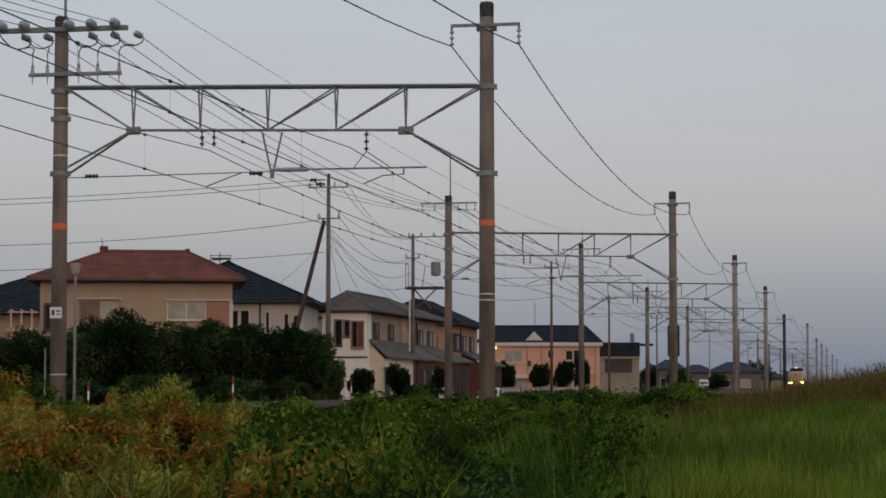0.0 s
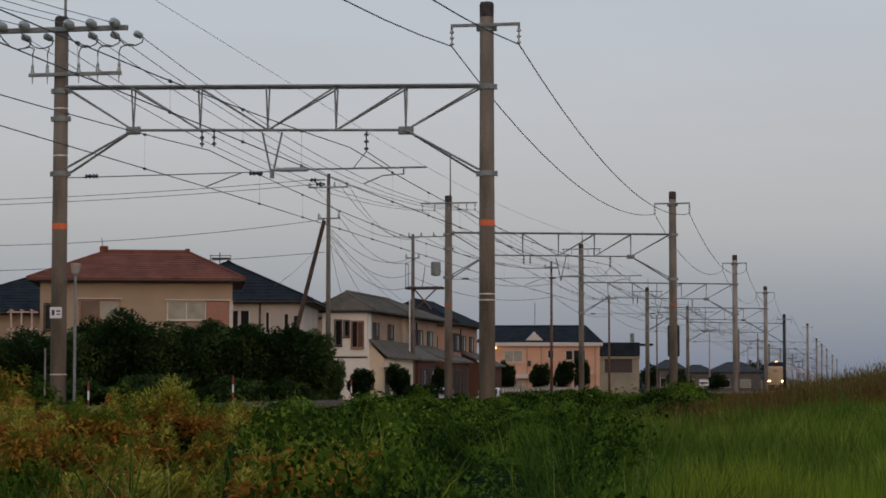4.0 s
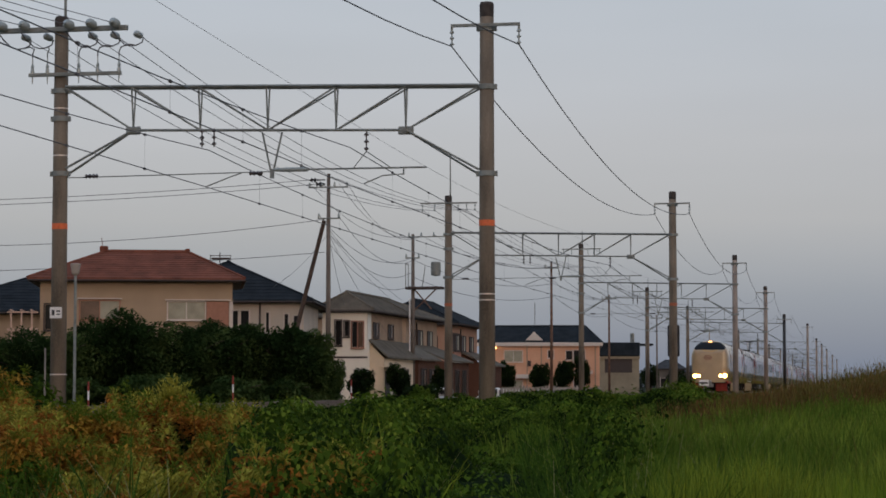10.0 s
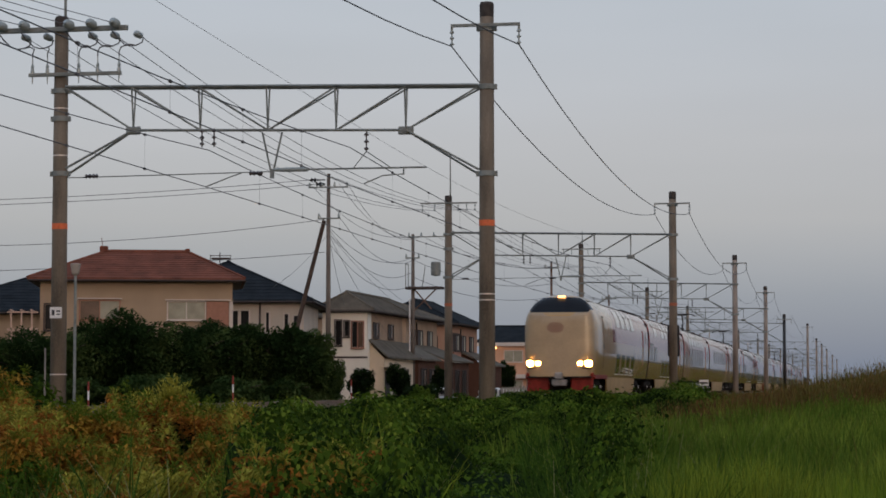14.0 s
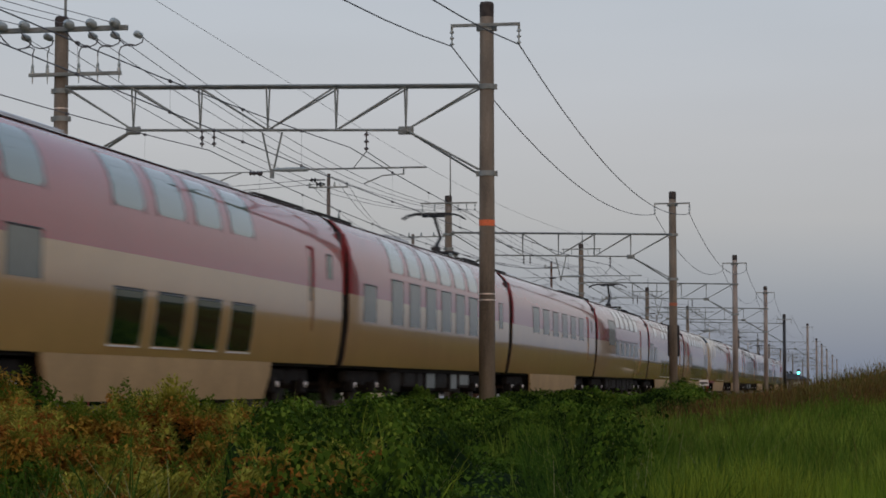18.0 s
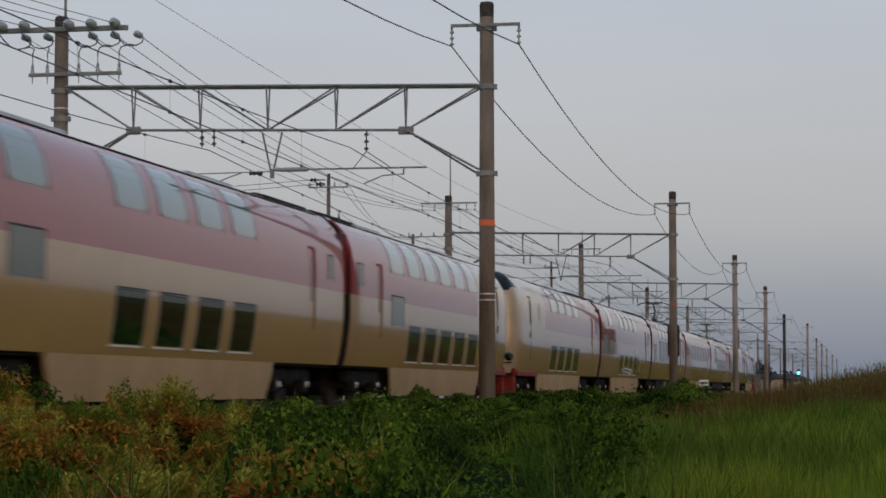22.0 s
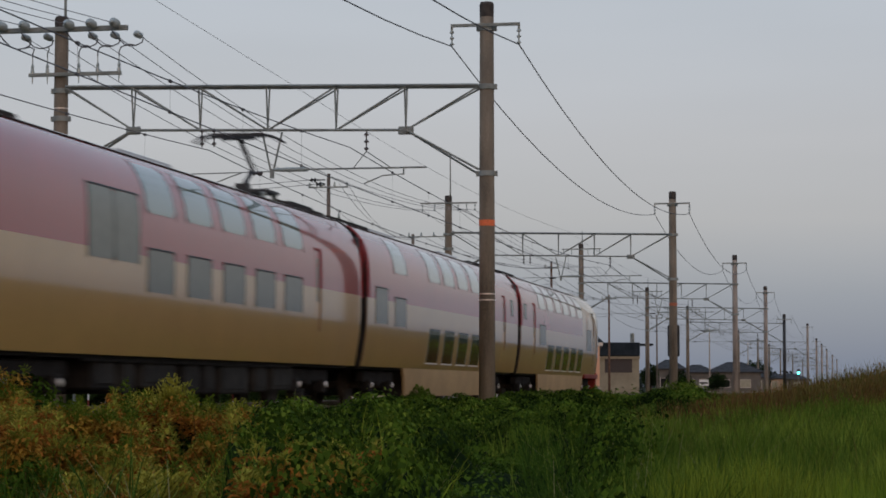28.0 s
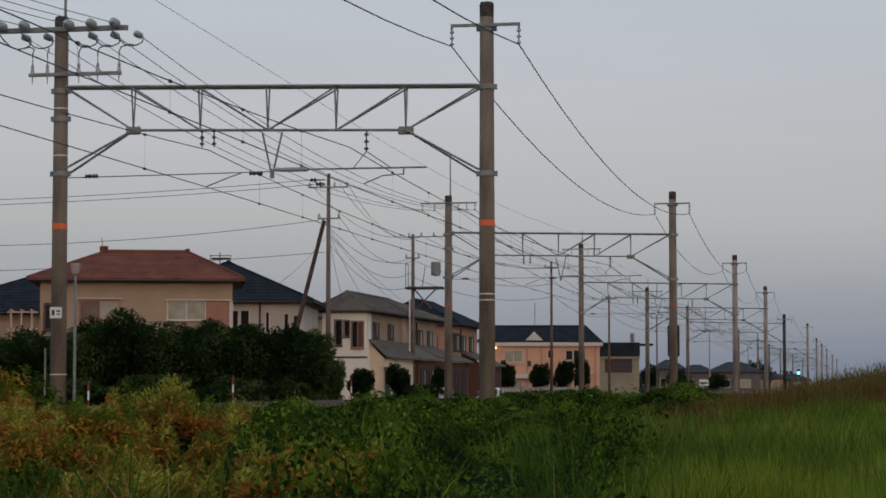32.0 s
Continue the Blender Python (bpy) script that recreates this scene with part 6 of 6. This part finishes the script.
def tree(x, y, base, top, rx, ry, n, size, label, name="tree", cat="tree", low=0.25, clumps=9, material=None, group=""):
    t = thing(name, pose(x, y, base), label, cat, group)
    h = top - base
    rr = random.Random(int(x * 13 + y * 7))
    tb = tube([(0, 0, -0.2), (0.05, 0, h * 0.3), (0.0, 0.03, h * 0.6)], 0.05 * h * 0.5 + 0.03, 7, r2=0.03)
    for k in range(5):
        a = k * 1.3 + rr.random()
        add_tube(tb, [(0, 0, h * (0.25 + 0.07 * k)), (math.cos(a) * rx * 0.4, math.sin(a) * ry * 0.4, h * (0.45 + 0.07 * k)), (math.cos(a) * rx * 0.75, math.sin(a) * ry * 0.75, h * (0.6 + 0.05 * k))], 0.035, 5, r2=0.012)
    part("trunk", tb, BARK, t)
    cs = [(0, 0, h * 0.62, 0.75)] + [(math.cos(k * 2.4) * rx * rr.uniform(0.3, 0.62), math.sin(k * 2.4) * ry * rr.uniform(0.3, 0.6), h * rr.uniform(low + 0.08, 0.80), rr.uniform(0.38, 0.6)) for k in range(clumps)]
    pts = []
    for cx, cy, cz, s in cs:
        m = int(n / len(cs) * (s / 0.5) ** 2)
        v = RNG.normal(0, 1, (m, 3))
        v /= np.linalg.norm(v, axis=1, keepdims=True)
        rad = RNG.uniform(0.72, 1.06, (m, 1)) * (0.88 + 0.22 * np.sin(v[:, :1] * 5 + cx * 3) * np.cos(v[:, 2:] * 4 + cy))
        q = v * rad * np.array([rx * s, ry * s, h * 0.42 * s * 1.15]) + np.array([cx, cy, cz])
        pts.append(q)
    c = np.concatenate(pts)
    c = c[(c[:, 2] > low * h * RNG.uniform(0.5, 1.1, len(c)))]
    c[:, 2] = np.minimum(c[:, 2], h + RNG.normal(0, 0.03 * h, len(c)))
    s = RNG.uniform(0.7, 1.3, len(c)) * size
    ob = mesh_np("crown", *leaf_mesh(c, s, s * 0.6, RNG.normal(0.1, 0.6, len(c))), material or SHRUB, "", "", parent=t)
    return t


for x, y, top, rx, n in ((-36.5, 90, 2.9, 2.6, 12000), (-33.6, 88, 2.95, 2.5, 12000), (-31.4, 90, 3.35, 2.2, 12000), (-29.8, 89, 3.75, 1.9, 12000), (-27.9, 90, 3.2, 2.0, 12000), (-26.6, 91, 3.25, 1.6, 10500), (-25.3, 92, 2.9, 1.4, 10500), (-24.2, 92, 3.0, 1.2, 9500), (-23.3, 92, 2.9, 1.0, 8500), (-22.7, 93, 1.7, 0.7, 4000), (-38.5, 86, 2.6, 2.4, 9000)):
    tree(x, y, GZ, top, rx * 1.4, 1.9, int(n * 2.0), 0.16, "dark dense evergreen shrub in the hedge beyond the line", "shrub", "shrub", low=-0.1, clumps=11, group="hedge shrubs")
for x, y, top, rx in ((-36.0, 86.0, 1.0, 2.6), (-32.0, 85.0, 0.9, 2.4), (-28.4, 86.0, 0.9, 2.4), (-25.2, 88.0, 0.9, 2.0), (-23.4, 90.0, 0.8, 1.2)):
    tree(x, y, GZ, top, rx, 1.4, 7000, 0.18, "low dark shrub at the foot of the hedge", "shrub", "shrub", low=-0.15, clumps=8, group="hedge shrubs")


# ---- smaller trees, utility poles and trackside things ----
GREEN_TREE = mat("garden_leaf", (0.014, 0.030, 0.010), 0.9, vary=0.3, scale=0.8, fine=3, island=0.5, transl=0.12, color2=(0.025, 0.045, 0.012), spec=0.08)
for x, y, top, rx, n in ((-29.3, 140.0, 2.05, 0.85, 4500), (-27.3, 120.0, 1.5, 0.75, 4000), (-28.6, 150.0, 2.0, 0.7, 4000), (-27.6, 138.0, 0.6, 1.3, 3500), (-25.6, 128.0, 0.4, 1.1, 3000), (-34.3, 215.0, 3.0, 1.0, 4500), (-31.1, 215.0, 2.8, 1.15, 5000), (-28.9, 216.0, 3.0, 1.2, 6000),
                         (-27.2, 217.0, 3.75, 0.95, 5000), (-25.5, 270.0, 3.6, 1.3, 4000), (-24.0, 300.0, 2.6, 1.8, 3200), (-21.0, 320.0, 2.4, 1.8, 2600), (-21.6, 440.0, 6.0, 2.4, 5000), (-20.0, 442.0, 5.6, 2.2, 4500), (-27.5, 330.0, 3.6, 1.6, 3500), (-29.8, 345.0, 4.6, 1.8, 3500), (-24.5, 380.0, 3.4, 2.0, 3500)):
    tree(x, y, GZ, top, rx, rx, n, 0.20, "small clipped dark garden tree", "garden_tree", "tree", low=0.38, clumps=7, material=GREEN_TREE, group="garden trees")


UTILITY_GREY = mat("utility_pole_concrete", (0.16, 0.135, 0.115), 0.95, vary=0.35, scale=0.9, fine=25, stretch=(3, 3, 0.6), spec=0.2)


def utility_pole(x, y, top, label, arms=(), r=0.17, mat_=None):
    t = thing("utility_pole", pose(x, y, 0), label, "utility pole", "utility poles")
    part("shaft", lathe([(r, GZ - 0.2), (r * 0.62, top)], 12), mat_ or UTILITY_GREY, t, smooth=True)
    for z, a, b in arms:
        arm = part("crossarm", box(a, b, -0.2, -0.12, z - 0.04, z + 0.04), STEEL, t)
        n = max(2, int((b - a) / 0.55))
        for k in range(n):
            px = a + 0.06 + (b - a - 0.12) * k / (n - 1)
            part("pin_insulator", lathe([(0.02, z + 0.04), (0.07, z + 0.08), (0.07, z + 0.16), (0.04, z + 0.2), (0.055, z + 0.25), (0.02, z + 0.3)], 8, "z", (px, -0.16, 0)), INSUL, arm)
    return t


STRUT_WOOD = mat("strut_timber", (0.075, 0.05, 0.038), 0.9, vary=0.25, scale=3)
u1 = utility_pole(-30.35, 125.0, 12.75, "slender concrete utility pole with a leaning strut", ((11.95, -1.15, 1.2), (10.15, -0.6, 0.7)))
part("strut", tube([(-3.1, 0, GZ), (-0.25, 0, 10.05)], 0.15, 8, r2=0.12), STRUT_WOOD, u1, "brown leaning timber strut")
part("strain_insulators", merge(lathe([(0.03, -1.1), (0.14, -1.0), (0.04, -0.9), (0.14, -0.8), (0.04, -0.7), (0.03, -0.2)], 8, "x", (0, 0, 12.4)), lathe([(0.03, -0.75), (0.16, -0.7), (0.05, -0.6), (0.16, -0.5), (0.03, -0.2)], 8, "x", (0, 0, 12.15))), BLACK, u1)
u2 = utility_pole(-30.45, 150.0, 10.95, "concrete utility pole with a service platform", ((10.75, -0.3, 2.4), (9.3, -0.5, 0.5)))
part("platform", box(-0.45, 2.1, -0.5, 0.5, 7.15, 7.32), TRIM_DARK, u2, "dark steel service platform")
part("platform_rail", merge(tube([(-0.42, -0.45, 7.3), (-0.42, -0.45, 8.9)], 0.03), tube([(-0.42, 0.45, 7.3), (-0.42, 0.45, 8.9)], 0.03), tube([(-0.42, -0.45, 8.9), (-0.42, 0.45, 8.9)], 0.03), tube([(0.75, -0.45, 7.3), (0.95, -0.45, 8.8)], 0.03)), STEEL, u2)
part("platform_brace", merge(tube([(0.1, 0, 7.15), (1.3, 0, 5.8)], 0.05), tube([(0.1, 0, 5.7), (1.6, 0, 7.15)], 0.05)), RUST, u2)
part("transformer", lathe([(0.05, 7.75), (0.32, 7.8), (0.34, 8.0), (0.34, 8.65), (0.3, 8.72), (0.08, 8.75)], 14, "z", (1.6, 0, 0.3)), STEEL, u2, "grey can transformer")
part("conduit", tube([(-0.18, -0.2, GZ), (-0.18, -0.2, 6.5)], 0.05), WHITE, u2)
utility_pole(-23.65, 170.0, 10.1, "thin dark utility pole", ((9.6, -0.5, 0.6),), 0.13, RUST)
utility_pole(-24.3, 215.0, 9.4, "thin dark utility pole", ((9.0, -0.7, 0.7),), 0.13, RUST)
utility_pole(-24.0, 262.0, 9.0, "thin dark utility pole", ((8.6, -0.7, 0.7),), 0.12)
utility_pole(-22.5, 330.0, 9.2, "pale distant utility pole", ((8.8, -0.7, 0.7),), 0.14, CONCRETE_PALE)
utility_pole(-21.5, 420.0, 9.0, "pale distant utility pole", ((8.6, -0.7, 0.7),), 0.14, CONCRETE_PALE)


def service(a, b, sag, r, label="sagging utility wire near the houses"):
    t = thing("utility_wire", pose(0, 0, 0), label, "wire", "utility wires")
    part("span", tube(span(a, b, sag, 18), r, 4, False), WIRE, t)


for dx, z, zl, sag in ((-1.1, 12.4, 10.05, 0.4), (-0.7, 12.15, 9.75, 0.4), (-0.2, 10.1, 8.25, 0.9), (-0.2, 8.2, 6.4, 0.4)):
    service((-30.35 + dx, 124.9, z), (-60.0, 108.0, zl), sag, 0.016)
for dx, z, dz, sag in ((1.1, 12.2, -1.4, 1.3), (0.6, 12.2, -1.4, 1.1), (-1.1, 12.2, -1.4, 1.0), (0.6, 10.3, -1.0, 1.3), (-0.5, 10.3, -1.0, 1.2), (0.0, 9.6, -1.2, 1.4), (0.0, 8.8, -1.3, 1.3)):
    service((-30.35 + dx, 125.0, z), (-30.4 + dx * 0.5, 150.0, z + dz), sag, 0.016)
for dx, z, x2, y2, z2, sag in ((0.5, 10.9, -23.65, 170.0, 9.7, 0.8), (1.5, 10.9, -23.2, 170.0, 9.7, 0.9), (0.0, 9.2, -23.65, 170.0, 8.4, 0.8), (0.0, 8.0, -23.65, 170.0, 7.4, 0.8)):
    service((-30.45 + dx, 150.0, z), (x2, y2, z2), sag, 0.016)
for a, b in (((-23.65, 170.0), (-24.3, 215.0)), ((-24.3, 215.0), (-24.0, 262.0)), ((-24.0, 262.0), (-22.5, 330.0)), ((-22.5, 330.0), (-21.5, 420.0))):
    for dx, z in ((-0.5, 9.2), (0.5, 9.2), (0.0, 7.6)):
        service((a[0] + dx, a[1], z), (b[0] + dx, b[1], z - 0.2), 0.7, 0.018)
for x2, y2, z2 in ((-33.2, 142.0, 5.4), (-32.0, 161.0, 5.3), (-36.0, 131.0, 6.2), (-33.5, 178.0, 5.2), (-31.6, 150.0, 3.4)):
    service((-30.35, 125.0, 9.3), (x2, y2, z2), 0.5, 0.013, "drooping service wire to a house")

# trackside posts and signs
STAKE_RED = mat("stake_red", (0.26, 0.045, 0.03), 0.8, vary=0.2)


def stake(x, y, z0, z1):
    t = thing("marker_stake", pose(x, y, 0), "thin red and white marker stake by the track", "stake", "marker stakes")
    n = 5
    for k in range(n):
        a, b = z0 + (z1 - z0) * k / n, z0 + (z1 - z0) * (k + 1) / n
        part("segment", lathe([(0.028, a), (0.028, b)], 8), STAKE_RED if k % 2 == 0 else WHITE, t)


stake(-20.45, 71.0, -0.6, 0.78)
stake(-20.4, 88.0, -0.6, 0.72)
stake(-20.6, 57.5, -0.7, 0.55)
t = thing("lamp_post", pose(-21.0, 57.5, 0), "thin grey lamp post beside the catenary pole", "lamp post")
part("post", tube([(0, 0, -1.1), (0, 0, 3.5)], 0.042, 8), STEEL, t)
part("lamp_head", lathe([(0.05, 3.42), (0.10, 3.47), (0.14, 3.72), (0.12, 3.74)], 12), CONCRETE_PALE, t, "grey lamp head")
t = thing("cable_post", pose(-19.75, 52.0, 0), "thin pale cable pipe beside the pole", "pipe")
part("pipe", tube([(0, 0, -0.9), (0, 0, 1.35)], 0.022, 6), CONCRETE_PALE, t)
t = thing("signal_board", pose(-8.78, 104.4, 0), "tall dark signal backboard on a post by the line", "signal")
part("post", tube([(0, 0, -1.1), (0, 0, 3.3)], 0.06, 8), STEEL, t)
part("backboard", box(-0.28, 0.28, -0.06, 0.0, 1.85, 3.32, 0.05), BLACK, t)
part("hood", merge(*[lathe([(0.09, 0.0), (0.1, 0.22)], 10, "y", (0, 0, z)) for z in (2.1, 2.45, 2.8, 3.1)]), BLACK, t)
t = thing("trackside_sign", pose(-8.35, 118.0, 0), "small white rectangular sign in the grass", "sign")
part("post", tube([(0, 0.03, -1.0), (0, 0.03, 0.6)], 0.025, 6), STEEL, t)
part("plate", box(-0.24, 0.24, -0.01, 0.01, 0.50, 0.82, 0.005), WHITE, t)
part("plate_mark", merge(box(-0.2, 0.2, -0.016, -0.012, 0.62, 0.70)), TRAIN_GEAR, t)
t = thing("railway_signal", pose(-13.66, 470.0, 0), "railway signal showing a green light", "signal")
part("post", tube([(0, 0, -0.5), (0, 0, 4.4)], 0.08, 8), STEEL, t)
part("head", box(-0.3, 0.3, -0.1, 0.1, 2.9, 4.4, 0.08), BLACK, t)
part("lens", lathe([(0.26, -0.14), (0.26, -0.11)], 14, "y", (0, 0, 3.6)), SIGNAL_GREEN, t, "lit green lens")


def car(x, y, rz, paint, label):
    t = thing("parked_car", pose(x, y, GZ, 0, 0, rz), label, "car", "parked cars")
    part("body", merge(box(-0.83, 0.83, 0, 3.9, 0.28, 0.85, 0.1), box(-0.74, 0.74, 0.7, 3.3, 0.84, 1.42, 0.16)), paint, t)
    part("side_window", merge(box(0.742, 0.75, 1.0, 1.95, 0.95, 1.28), box(0.742, 0.75, 2.05, 3.0, 0.95, 1.28)), PANE_DARK, t)
    part("windscreen", box(-0.62, 0.62, 0.685, 0.697, 0.95, 1.32), PANE_DARK, t)
    for dx in (-0.78, 0.66):
        for dy in (0.7, 3.15):
            w = part("wheel", lathe([(0.12, dx), (0.29, dx + 0.01), (0.29, dx + 0.11), (0.12, dx + 0.12)], 14, "x", (0, dy, 0.29)), BLACK, t)
            part("rim", lathe([(0.05, dx + 0.121), (0.16, dx + 0.125)], 10, "x", (0, dy, 0.29)), STEEL, w)


SILVER = mat("silver_car_paint", (0.5, 0.52, 0.52), 0.3, 0.3, vary=0.05, coat=0.5)
car(-28.3, 148.0, 5, SILVER, "silver parked car half hidden by weeds")
car(-26.6, 158.0, 5, WHITE, "white parked car half hidden by weeds")
car(-30.3, 205.0, 70, WHITE, "white parked car before the apartment house")
car(-27.3, 210.0, 75, SILVER, "silver parked car before the apartment house")


def fence(x0, y0, x1, y1, n, label, paint=None):
    t = thing("fence", pose(0, 0, 0), label, "fence", "garden fences")
    for k in range(n + 1):
        u = k / n
        x, y = x0 + (x1 - x0) * u, y0 + (y1 - y0) * u
        part("post", box(x - 0.04, x + 0.04, y - 0.04, y + 0.04, GZ, 0.35), paint or CONCRETE_PALE, t)
    for z in (-0.4, -0.05, 0.28):
        part("rail", tube([(x0, y0, z), (x1, y1, z)], 0.03, 5), paint or CONCRETE_PALE, t)


fence(-29.6, 140.0, -27.4, 146.0, 7, "low white garden fence")
fence(-32.5, 203.0, -26.0, 203.0, 9, "low grey fence before the apartment house", CONCRETE_PALE)

t = thing("picket_fence", pose(-37.0, 203.0, 0), "pale weathered picket fence before the apartment house", "fence", "garden fences")
for k in range(46):
    part("picket", box(k * 0.29, k * 0.29 + 0.17, -0.02, 0.02, GZ, 0.56 + 0.08 * math.sin(k * 0.7)), CONCRETE_PALE, t)
for z in (-0.3, 0.35):
    part("rail", box(-0.1, 13.4, 0.025, 0.07, z, z + 0.09), CONCRETE_PALE, t)

# far woods along the horizon
HAZE = mat("far_wood_leaf", (0.035, 0.045, 0.035), 0.9, vary=0.3, scale=0.05, fine=0.4, island=0.4, spec=0.05)
n = 9000
wx, wy = RNG.uniform(-330, -22, n), RNG.uniform(620, 760, n)
wz = -1 + RNG.random(n) ** 0.7 * (3.0 + 5.0 * lumps(wx, wy, 22.0, 2.0))
ws = RNG.uniform(0.9, 2.0, n)
mesh_np("far_woods", *leaf_mesh(np.stack([wx, wy, wz], -1), ws, ws * 0.8, RNG.normal(0.2, 0.6, n)), HAZE, "hazy low woods on the horizon", "woods")

motions()
